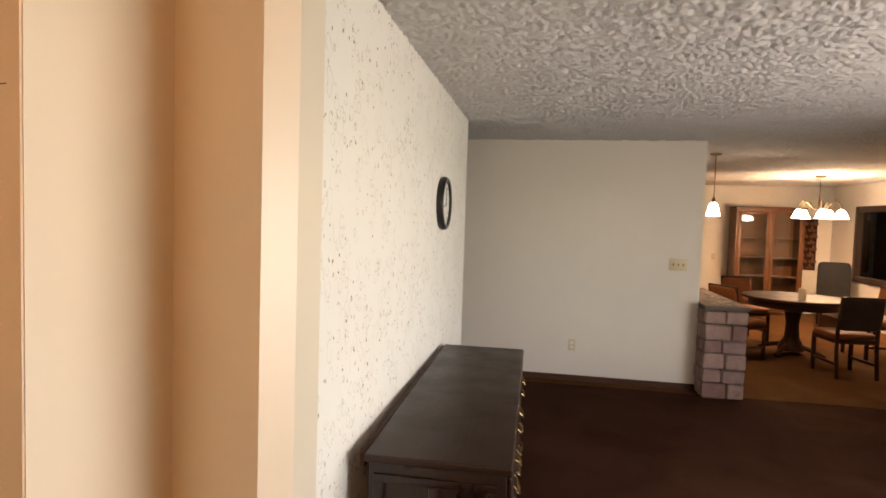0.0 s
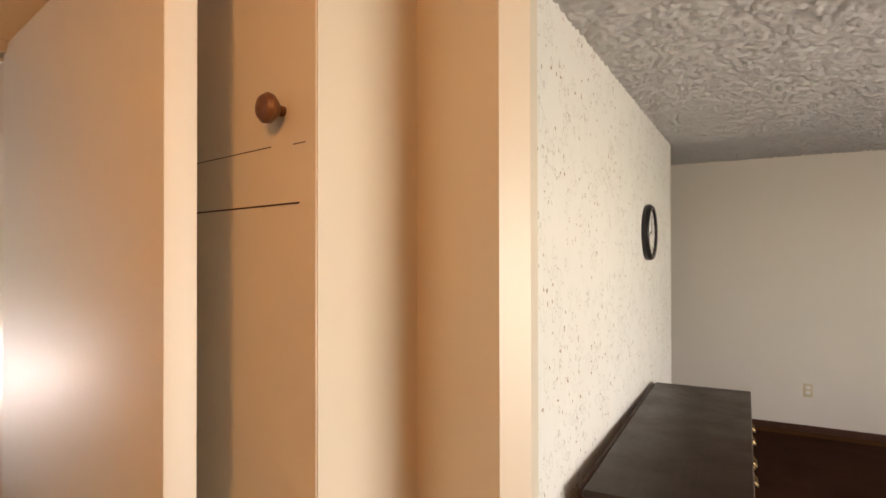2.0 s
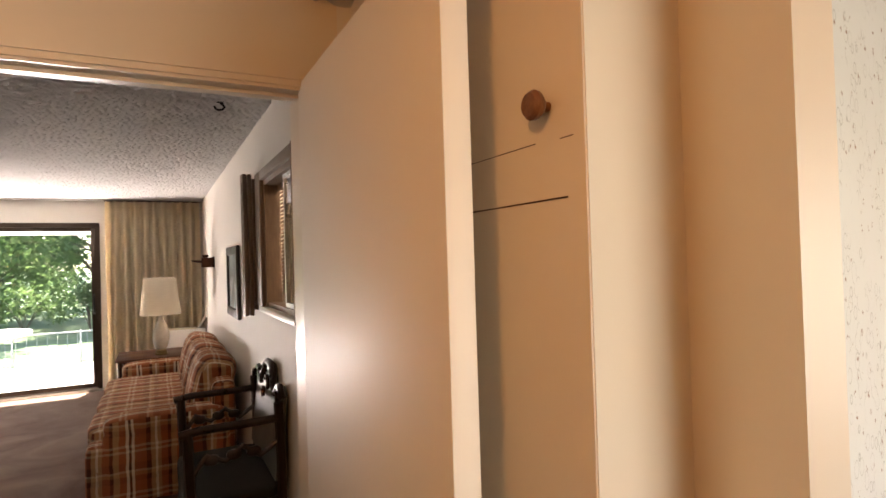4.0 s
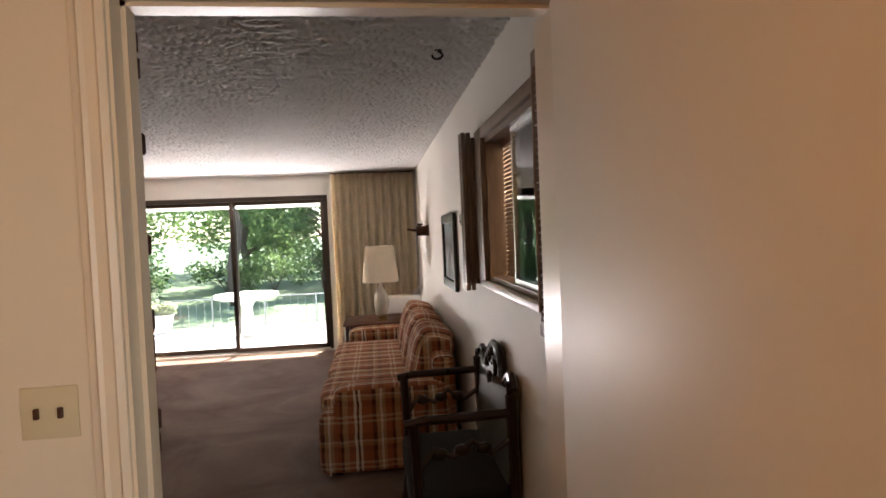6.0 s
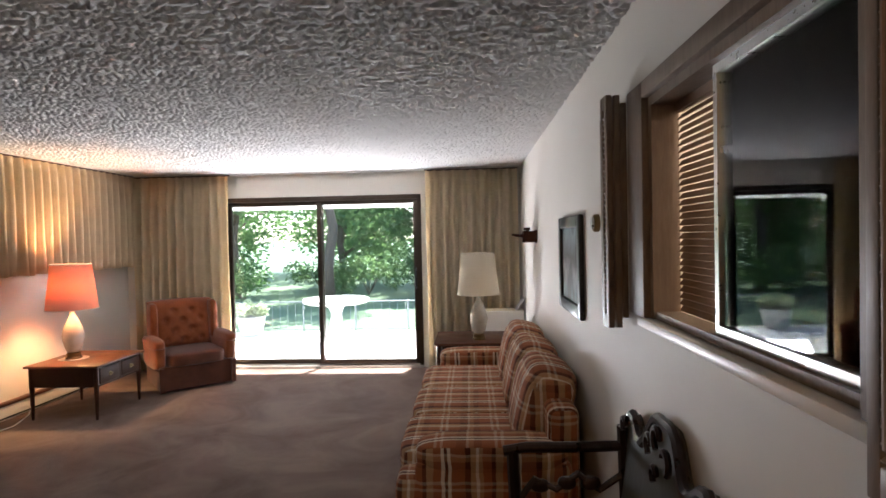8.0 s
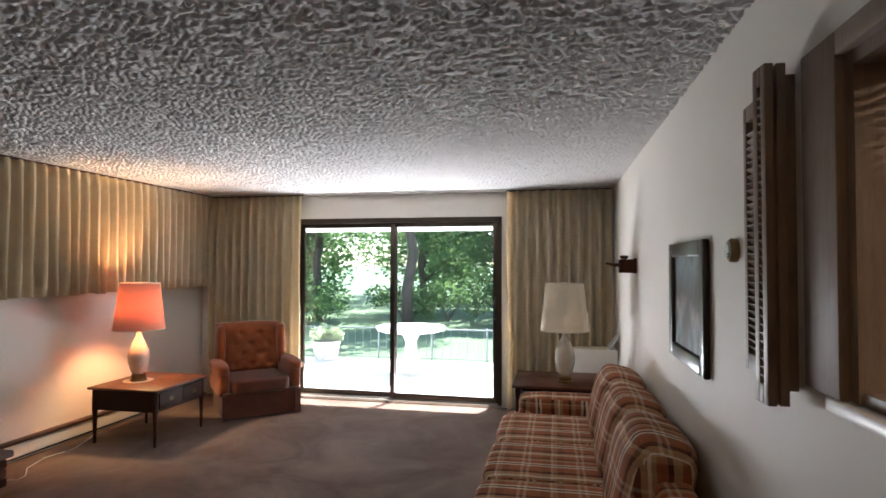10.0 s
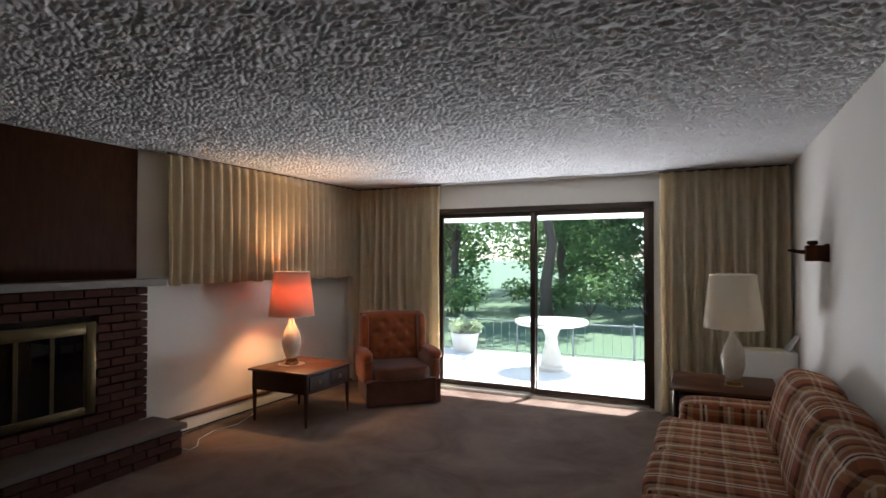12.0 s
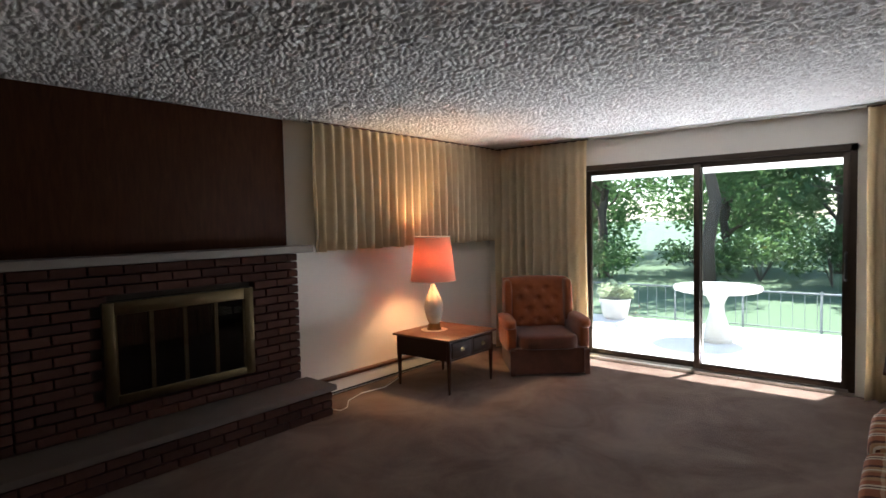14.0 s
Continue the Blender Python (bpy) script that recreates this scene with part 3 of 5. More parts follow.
# ---------------------------------------------------------------- sliding door
def sliding_door():
    d = thing("sliding_glass_door", "bronze-framed sliding glass door onto the patio", "door", pose(WX - 0.07, 0, 0), kind="structure")
    f = part("frame", boxes((-0.05, 0.09, DY0, DY0 + 0.045, 0.03, DZ), (-0.05, 0.09, DY1 - 0.045, DY1, 0.03, DZ), (-0.05, 0.09, DY0, DY1, DZ - 0.055, DZ)), "bronze", d)
    part("sill", boxes((-0.06, 0.10, DY0, DY1, 0.0, 0.03), (-0.03, -0.02, DY0, DY1, 0.03, 0.045), (0.03, 0.04, DY0, DY1, 0.03, 0.045)), "silver", d, "aluminium sill track")
    mid = -1.665
    for nm, x, y0, y1, s in (("fixed_panel", -0.015, DY0 + 0.045, mid + 0.03, 0.05), ("sliding_panel", 0.035, mid - 0.035, DY1 - 0.045, 0.055)):
        p = part(nm, boxes((x - 0.018, x + 0.018, y0, y0 + s, 0.045, DZ - 0.055), (x - 0.018, x + 0.018, y1 - s, y1, 0.045, DZ - 0.055), (x - 0.018, x + 0.018, y0 + s, y1 - s, DZ - 0.105, DZ - 0.055), (x - 0.018, x + 0.018, y0 + s, y1 - s, 0.045, 0.10), r=0.002), "bronze", d)
        pane = part("pane", boxes((x - 0.004, x + 0.004, y0 + s, y1 - s, 0.10, DZ - 0.105)), "glass", p, "clear glass pane")
        pane.visible_shadow = False
        if nm == "sliding_panel":
            part("handle", tube([(x + 0.02, y1 - 0.028, 0.98), (x + 0.055, y1 - 0.028, 1.00), (x + 0.06, y1 - 0.028, 1.10), (x + 0.055, y1 - 0.028, 1.20), (x + 0.02, y1 - 0.028, 1.22)], 0.011), "black", p, "black pull handle")


sliding_door()


# ---------------------------------------------------------------- window to the pantry, blinds, shutters
def pantry_window():
    w = thing("window_1", "sliding aluminium window with a sill", "window", pose(0, 0, 0), kind="structure")
    y = NY + 0.025
    part("window_frame", boxes((OX0, OX0 + 0.03, NY - 0.004, y + 0.06, OZ0, OZ1), (OX1 - 0.03, OX1, NY - 0.004, y + 0.06, OZ0, OZ1), (OX0 + 0.03, OX1 - 0.03, NY - 0.004, y + 0.06, OZ1 - 0.03, OZ1), (OX0 + 0.03, OX1 - 0.03, y - 0.02, y + 0.06, OZ0, OZ0 + 0.025)), "shutter", w, "taupe window frame")
    part("casing", boxes((OX0 - 0.17, OX0, NY - 0.028, NY, OZ0, OZ1 + 0.055), (OX1, OX1 + 0.09, NY - 0.028, NY, OZ0, OZ1 + 0.055), (OX0, OX1, NY - 0.028, NY, OZ1, OZ1 + 0.055), r=0.004), "shutter", w, "taupe window casing")
    part("window_sill", boxes((OX0 - 0.05, OX1 + 0.05, NY - 0.035, NY + 0.03, OZ0 - 0.03, OZ0), r=0.004), "white", w, "white painted sill")
    mid = -3.16
    for nm, x0, x1, yy in (("sash", mid + 0.004, OX1 - 0.034, y + 0.030), ("sash", mid - 0.012, OX1 - 0.03, y + 0.006)):
        s = part(nm, boxes((x0, x0 + 0.022, yy - 0.011, yy + 0.011, OZ0 + 0.025, OZ1 - 0.03), (x1 - 0.022, x1, yy - 0.011, yy + 0.011, OZ0 + 0.025, OZ1 - 0.03), (x0 + 0.022, x1 - 0.022, yy - 0.011, yy + 0.011, OZ0 + 0.025, OZ0 + 0.047), (x0 + 0.022, x1 - 0.022, yy - 0.011, yy + 0.011, OZ1 - 0.052, OZ1 - 0.03)), "silver", w, "aluminium sash")
        part("pane", boxes((x0 + 0.022, x1 - 0.022, yy - 0.003, yy + 0.003, OZ0 + 0.047, OZ1 - 0.052)), "glass", s, "clear glass pane")


pantry_window()
blind = thing("wooden_blind", "closed brown wooden slat blind behind the window", "blind", pose(0, NY + 0.085, 0))
part("headrail", rbox(OX0 + 0.04, OX1 - 0.04, -0.015, 0.015, OZ1 - 0.06, OZ1 - 0.025, 0.003), "blind", blind)
slat = rbox(OX0 + 0.04, OX1 - 0.04, -0.013, 0.013, -0.0015, 0.0015, 0.001, 1)
slat_ob = part("slat", slat, "blind", blind)
for k in range(32):
    m = pose(0, 0, OZ0 + 0.04 + k * 0.0215, 52 + 3 * math.sin(k))
    if k == 0:
        slat_ob.matrix_basis = m
    else:
        shared("slat", slat_ob.data, blind, m)


def shutter_leaf(width, height, parent, m):
    f = 0.026
    leaf = part("shutter_leaf", boxes((0, f, -0.011, 0.011, 0, height), (width - f, width, -0.011, 0.011, 0, height), (f, width - f, -0.011, 0.011, 0, 0.05), (f, width - f, -0.011, 0.011, height - 0.05, height), r=0.002), "shutter", parent)
    leaf.matrix_basis = m
    n = int((height - 0.12) / 0.022)
    mesh = None
    for k in range(n):
        mm = pose(0, 0, 0.065 + k * 0.022, 38)
        if mesh is None:
            ob = part("slat", rbox(f, width - f, -0.013, 0.013, -0.002, 0.002, 0.001, 1), "shutter", leaf)
            ob.matrix_basis, mesh = mm, ob.data
        else:
            shared("slat", mesh, leaf, mm)
    part("tilt_rod", rbox(width / 2 - 0.004, width / 2 + 0.004, -0.026, -0.018, 0.08, height - 0.08, 0.002, 1), "shutter", leaf)
    return leaf


HS = 0.88
sh1 = thing("window_shutter", "taupe louvred shutter folded open against the wall", "shutter", pose(0, 0, 1.235), "folding window shutters")
shutter_leaf(0.345, HS - 0.06, sh1, pose(-3.875, NY - 0.018, 0.035, 0, 0, 180))
shutter_leaf(0.080, HS, sh1, pose(-3.855, NY - 0.047, 0, 0, 0, 180 + 2))
shutter_leaf(0.075, HS, sh1, pose(-3.850, NY - 0.078, 0, 0, 0, 180 + 4))
sh2 = thing("window_shutter", "taupe louvred shutter folded open beside the doorway", "shutter", pose(0, 0, 1.235), "folding window shutters")
shutter_leaf(0.12, HS, sh2, pose(-2.445, NY - 0.045, 0, 0, 0, -1))
shutter_leaf(0.11, HS, sh2, pose(-2.460, NY - 0.074, 0, 0, 0, -2))


# ---------------------------------------------------------------- hearth wall
FX0, FX1 = -5.63, -3.50                           # ends of the brickwork
mant = structure("hearth_backing", boxes((FX0 + 0.01, FX1, SY, SY + 0.02, 0.0, 1.315)), "mortar")
fire = thing("fireplace", "dark red brick fireplace with a raised hearth and stone mantel", "fireplace", pose(0, 0, 0))
part("mantel_shelf", rbox(-5.73, FX1 + 0.1, SY, SY + 0.20, 1.318, 1.376, 0.012), "mantel", fire, "grey stone mantel shelf")
part("hearth_slab", rbox(-5.70, FX1 + 0.05, SY + 0.085, -3.635, 0.20, 0.25, 0.012), "slate", fire, "dark stone hearth top")
part("wood_panel", rbox(-5.58, FX1, SY + 0.003, SY + 0.028, 1.379, H - 0.016, 0.003), "panel", fire, "dark stained wood panelling above the mantel")
BX0, BX1, BZ0, BZ1 = -5.19, -4.12, 0.405, 1.075
# near-black sheet flat on the wall, no firebox depth behind it
part("firebox", boxes((BX0 + 0.05, BX1 - 0.05, SY + 0.021, SY + 0.03, BZ0, BZ1)), "dark", fire, "near-black sheet behind the fireplace doors")
doors = part("surround_head", rbox(BX0 + 0.075, BX1 - 0.075, SY + 0.09, SY + 0.125, BZ1 - 0.085, BZ1, 0.004), "brass", fire, "brass fireplace door surround")
part("surround_side", rbox(BX0, BX0 + 0.075, SY + 0.09, SY + 0.125, BZ0, BZ1, 0.004), "brass", fire)
part("surround_side", rbox(BX1 - 0.075, BX1, SY + 0.09, SY + 0.125, BZ0, BZ1, 0.004), "brass", fire)
part("surround_foot", rbox(BX0 + 0.075, BX1 - 0.075, SY + 0.09, SY + 0.125, BZ0, BZ0 + 0.06, 0.004), "brass", fire)
pw = (BX1 - BX0 - 0.15) / 4
for k in range(4):
    x = BX0 + 0.075 + k * pw
    for xs in (x, x + pw - 0.014):
        part("door_stile", rbox(xs, xs + 0.014, SY + 0.10, SY + 0.118, BZ0 + 0.06, BZ1 - 0.085, 0.002, 1), "brass", fire)
    part("pane", boxes((x + 0.014, x + pw - 0.014, SY + 0.106, SY + 0.110, BZ0 + 0.06, BZ1 - 0.085)), "smoke", fire, "smoked glass pane")


def brick_mesh(name, l, d, h, mat):
    ob = link(name, rbox(-l / 2, l / 2, -d / 2, d / 2, -h / 2, h / 2, 0.004, 1), mat)
    me = ob.data
    bpy.data.objects.remove(ob)
    return me


full, half = brick_mesh("brick", 0.20, 0.09, 0.056, "brick"), brick_mesh("half_brick", 0.095, 0.09, 0.056, "brick")
rnd = random.Random(5)


def course(parent, a0, a1, z, offset, put, skip=None):
    """One row of bricks along a wall from a0 to a1."""
    a = a0
    first = True
    while a < a1 - 0.02:
        l = 0.095 if (first and offset) or a + 0.2 > a1 + 0.005 else 0.20
        first = False
        mid = a + l / 2
        if mid + l / 2 <= a1 + 0.06 and not (skip and skip(mid, z)):
            shared("brick", half if l < 0.15 else full, parent, put(mid, z, rnd.uniform(-0.003, 0.004)))
        a += l + 0.010


for r in range(16):
    z = 0.25 + 0.033 + r * 0.0665
    course(fire, FX0, FX1 - 0.05, z, r % 2, lambda a, zz, o: pose(a, SY + 0.055 + o, zz), lambda a, zz: BX0 - 0.02 < a < BX1 + 0.02 and BZ0 < zz < BZ1 + 0.02)
for r in range(3):
    z = 0.033 + r * 0.0655
    course(fire, -5.66, FX1, z, r % 2, lambda a, zz, o: pose(a, -3.70 + o, zz))
    course(fire, SY + 0.1, -3.75, z, r % 2, lambda a, zz, o: pose(-5.615 + o, a, zz, 0, 0, 90))
part("hearth_core", boxes((-5.56, FX1, SY + 0.02, -3.75, 0, 0.195)), "mortar", fire)
wall_bricks = thing("brick_facing", "rough red brick facing beside the doorway", "brickwork", pose(0, 0, 0))
for r in range(36):
    z = 0.035 + r * 0.0668
    course(wall_bricks, -1.0, PY0 - 0.06, z, r % 2, lambda a, zz, o: pose(EX - 0.088 + o * 2, a + 0.010 * math.sin(r * 1.7), zz, 0, 0, 90))
part("mortar_bed", boxes((EX - 0.122, EX, -1.0, PY0 - 0.043, 0, H - 0.03)), "mortar", wall_bricks)


# ---------------------------------------------------------------- hall door and closet front
leaf = thing("hall_door", "cream gloss flush door standing wide open", "door", pose(-2.105, 0.676, 0.012, 0, 0, 0.1))
part("leaf", rbox(0, 1.06, 0, 0.055, 0, 2.15, 0.003), "door", leaf)
for z in (0.25, 1.06, 1.88):
    part("hinge", tube([(-0.006, 0.062, z - 0.045), (-0.006, 0.062, z + 0.045)], 0.007), "antique", leaf)
cl = thing("closet_door", "cream painted flush closet door with cracked paint", "door", pose(-1.92, 0.8575, 0.02, 0, 0, 0.4))
part("panel", rbox(0, 1.018, 0, 0.010, 0, 2.16, 0.002), "trim", cl)
kn = part("knob", lathe([(0.009, 0.0), (0.010, 0.012), (0.018, 0.018), (0.026, 0.028), (0.027, 0.036), (0.021, 0.044), (0.008, 0.048), (0.0, 0.049)], 20, None, pose(0, 0, 0, 90)), "knob", cl, "turned brown wooden knob")
kn.matrix_basis = pose(0.925, 0.0, 1.805)
part("crack", boxes((0.52, 0.972, -0.0012, 0.001, 1.6385, 1.6415)), "base", cl, "dark crack line in the paint")
part("crack", box(bmesh.new(), 0.55, 0.885, -0.0010, 0.001, -0.0008, 0.0008, m=pose(0, 0, 1.7465, 0, 0, 0)), "base", cl)
part("crack", boxes((0.955, 0.99, -0.0010, 0.001, 1.742, 1.7435)), "base", cl)
plate = thing("switch_plate", "brown switch plate by the doorway", "switch", pose(EX + 0.12, -0.51, 1.21))
part("plate", rbox(0, 0.006, -0.06, 0.06, -0.058, 0.058, 0.002), "almond", plate)
for y in (-0.025, 0.025):
    part("toggle", rbox(0.006, 0.016, y - 0.005, y + 0.005, -0.012, 0.012, 0.002), "base", plate)
# fixture added out of view, over the bulb that warms closet and door
hl = thing("ceiling_light", "unseen hall ceiling light, metal pan only", "lamp", pose(0.15, -0.50, 2.43))
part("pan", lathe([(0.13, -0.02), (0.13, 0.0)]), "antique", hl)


# ---------------------------------------------------------------- drapes
def hang(name, label, width, height, pleats, depth, seed, m):
    t = thing(name, label, "curtain", m, "beige pleated drapes")
    part("cloth", drape(width, height, pleats, depth, seed), "drape", t, smooth="all")
    part("heading", rbox(-0.01, width + 0.01, -0.012, 0.004, height - 0.004, height + 0.012, 0.003), "base", t)
    return t


hang("curtain", "floor-length beige pleated drape", 1.19, 2.38, 11, 0.062, 11, pose(WX + 0.09, -3.945, 0.02, 0, 0, 90))
hang("curtain", "floor-length beige pleated drape", 1.10, 2.38, 10, 0.062, 12, pose(WX + 0.10, -0.33, 0.02, 0, 0, 90))
hang("short_curtain", "short beige pleated window drape", 2.74, 1.095, 25, 0.046, 13, pose(-5.765, SY + 0.15, 1.318, 0, 0, 180))
rail = thing("curtain_rail", "thin cream curtain rail over the glass door", "curtain rail", pose(0, 0, 0))
part("rail", rbox(WX + 0.05, WX + 0.085, -4.05, 0.79, 2.405, 2.425, 0.004), "white", rail)
for y in (-2.7, -1.5, -0.4):
    part("bracket", rbox(WX, WX + 0.05, y - 0.012, y + 0.012, 2.408, 2.422, 0.003), "white", rail)


# ---------------------------------------------------------------- sofa
def sofa():
    L, D = 2.50, 0.92
    s = thing("sofa", "rust and cream plaid three-seat sofa against the wall", "sofa", pose(-4.40, -0.195, 0, 0, 0, 180) @ Matrix.Scale(1, 4))
    # local x runs along the sofa from the near arm, local y from the front (0) back to the wall (negative world turn)
    body = rbox(0.02, L - 0.02, -D + 0.02, -0.06, 0.09, 0.31, 0.03, 3)
    part("base", body, "plaid", s)
    skirt = bmesh.new()
    box(skirt, 0.0, L, -0.075, -0.055, 0.02, 0.26, 0.006)
    part("skirt", skirt, "plaid", s)
    for x in (0.0, L - 0.24):
        arm = rbox(x, x + 0.24, -D + 0.05, -0.10, 0.02, 0.50, 0.05, 4)
        a = part("arm", arm, "plaid", s)
        part("arm_roll", cushion(x - 0.012, x + 0.252, -D + 0.06, -0.10, 0.43, 0.59, 0.5), "plaid", a, smooth="all")
        wing = cushion(x + 0.01, x + 0.23, -0.16, 0.0, 0.02, 0.42, 0.35)
        part("arm_front", wing, "plaid", a, smooth="all")
    w = (L - 0.48) / 3
    part("back_frame", rbox(0.06, L - 0.06, -D, -D + 0.16, 0.08, 0.74, 0.05, 4), "plaid", s)
    for k in range(3):
        x = 0.24 + k * w
        part("seat_cushion", cushion(x + 0.004, x + w - 0.004, -D + 0.20, 0.015, 0.30, 0.475, 0.28), "plaid", s, smooth="all")
        tilt = pose(x + w / 2, -D + 0.20, 0.42, 0, 0, 0) @ pose(0, 0, 0, 13)
        part("back_cushion", cushion(-w / 2 + 0.004, w / 2 - 0.004, -0.13, 0.14, -0.02, 0.44, 0.52, m=tilt), "plaid", s, smooth="all")
        part("back_bolster", cushion(-w / 2 + 0.002, w / 2 - 0.002, -0.17, 0.125, 0.20, 0.475, 0.62, m=tilt), "plaid", s, smooth="all")
    for x in (0.08, L - 0.08):
        for y in (-0.12, -D + 0.08):
            part("foot", rbox(x - 0.025, x + 0.025, y - 0.025, y + 0.025, 0, 0.09, 0.004), "darkwood", s)
    return s


sofa()


# ---------------------------------------------------------------- carved armchair
def scroll(cx, z, y, size, flip=1):
    return [(cx + flip * size * (0.25 + 0.75 * t) * math.cos(4.2 * t), y, z + size * (0.25 + 0.75 * t) * math.sin(4.2 * t)) for t in [i / 9 for i in range(10)]]


def carved_chair():
    W, D = 0.77, 0.44
    c = thing("carved_armchair", "dark carved wooden armchair with a leather-panelled back", "chair", pose(-3.80, 0.345, 0, 0, 0, 0))
    for x in (0.0, W):
        for y in (0.0, D - 0.03):
            top = 0.79 if y == 0 else 0.88
            part("leg", tube([(x, y - 0.03 if y == 0 else y, 0.0), (x, y, 0.25), (x, y + 0.01, 0.5), (x, y, top)], 0.024, 8), "blackwood", c)
        rail_pts = [(x, -0.035, 0.785), (x, 0.05, 0.800), (x, 0.22, 0.800), (x, D - 0.02, 0.805)]
        part("armrest", tube(rail_pts, 0.020, 10), "blackwood", c)
        ap = part("arm_carving", tube([(x, 0.02, 0.60), (x, 0.08, 0.68), (x, 0.16, 0.64), (x, 0.24, 0.70), (x, 0.32, 0.64), (x, D - 0.03, 0.70)], 0.014, 8), "blackwood", c)
        for yy, zz in ((0.10, 0.655), (0.20, 0.665), (0.29, 0.665)):
            part("rosette", cushion(x - 0.018, x + 0.018, yy - 0.035, yy + 0.035, zz - 0.025, zz + 0.025, 0.8, 12, 8), "blackwood", ap)
        part("side_rail", rbox(x - 0.015, x + 0.015, 0.0, D - 0.03, 0.36, 0.43, 0.004), "blackwood", c)
        part("stretcher", rbox(x - 0.012, x + 0.012, 0.0, D - 0.03, 0.12, 0.15, 0.004), "blackwood", c)
    part("seat", cushion(-0.01, W + 0.01, -0.03, D - 0.02, 0.40, 0.48, 0.25), "dark", c, "dark upholstered seat", "all")
    part("front_rail", rbox(0, W, -0.015, 0.015, 0.33, 0.42, 0.005), "blackwood", c)
    # shaped back with a raised crest
    outline = []
    for i in range(25):
        u = i / 24
        z = 0.89 + 0.14 * math.exp(-((u - 0.5) / 0.17) ** 2) + 0.045 * math.exp(-((u - 0.06) / 0.08) ** 2) + 0.045 * math.exp(-((u - 0.94) / 0.08) ** 2) - 0.02 * math.cos(8 * math.pi * u)
        outline.append((u * W, z))
    poly = [(0.0, 0.50)] + [(-0.0 + x, z) for x, z in outline] + [(W, 0.50)]
    bk = prism(poly, 0, 0.028)
    lean = pose(0, D - 0.035, 0.0, 0, 0, 0)
    for v in bk.verts:
        x, z, t = v.co.x, v.co.y, v.co.z
        v.co = lean @ Vector((x, t + 0.10 * (z - 0.5) - 0.02, z))
    bmesh.ops.recalc_face_normals(bk, faces=bk.faces)
    back = part("back_panel", bk, "leather", c, "dark leather back with worn sheen")
    part("crest_rail", tube([(x, D - 0.055 + 0.10 * (z - 0.5), z) for x, z in outline], 0.019, 8), "blackwood", back, "carved crest rail")
    for cx, z, s in ((0.385, 0.97, 0.05), (0.32, 0.93, 0.045), (0.45, 0.93, 0.045), (0.385, 0.86, 0.035), (0.04, 0.90, 0.035), (0.73, 0.90, 0.035)):
        part("scroll_carving", tube(scroll(cx, z, D - 0.075 + 0.10 * (z - 0.5), s, 1 if cx < 0.40 else -1), 0.011, 6), "blackwood", back)


carved_chair()


# ---------------------------------------------------------------- tables and lamps
def end_table(label, m, w, d, h, drawers):
    t = thing("end_table", label, "table", m, "pair of walnut end tables")
    part("tabletop", rbox(-0.02, w + 0.02, -0.02, d + 0.02, h - 0.022, h, 0.005), "walnut", t)
    part("apron", boxes((0.02, w - 0.02, d - 0.03, d - 0.012, h - 0.20, h - 0.022), (0.012, 0.03, 0.02, d - 0.012, h - 0.20, h - 0.022), (w - 0.03, w - 0.012, 0.02, d - 0.012, h - 0.20, h - 0.022), (0.012, w - 0.012, 0.012, d - 0.012, h - 0.20, h - 0.19)), "walnut_dark", t)
    part("front_rail", boxes((0.012, w - 0.012, 0.008, 0.022, h - 0.20, h - 0.185), (0.012, w - 0.012, 0.008, 0.022, h - 0.034, h - 0.022), (w / 2 - 0.014, w / 2 + 0.014, 0.004, 0.022, h - 0.186, h - 0.034)), "walnut_dark", t)
    for x in (0.026, w - 0.026):
        for y in (0.026, d - 0.026):
            part("leg", lathe([(0.011, 0.0), (0.014, 0.05), (0.021, h - 0.22), (0.024, h - 0.20), (0.024, h - 0.022)], 10, None, pose(x, y, 0)), "walnut_dark", t)
    for k in range(drawers):
        x0, x1 = 0.05 + k * (w / 2 - 0.03), 0.05 + k * (w / 2 - 0.03) + w / 2 - 0.07
        dr = part("drawer", rbox(x0, x1, 0.0, 0.02, h - 0.18, h - 0.04, 0.003), "walnut_dark", t)
        part("drawer_pull", lathe([(0.022, 0.0), (0.022, 0.003), (0.006, 0.005), (0.006, 0.014), (0.012, 0.020), (0.0, 0.024)], 16, None, pose((x0 + x1) / 2, 0, h - 0.11, 90)), "antique", dr, "round antique brass pull")
    return t


TZ = 0.50
end_table("walnut end table with two drawers under a lit lamp", pose(-6.60, -3.19, 0, 0, 0, 180), 0.70, 0.66, TZ, 2)
end_table("walnut end table beside the sofa", pose(-7.22, -0.16, 0, 0, 0, 90), 0.72, 0.68, 0.55, 0)


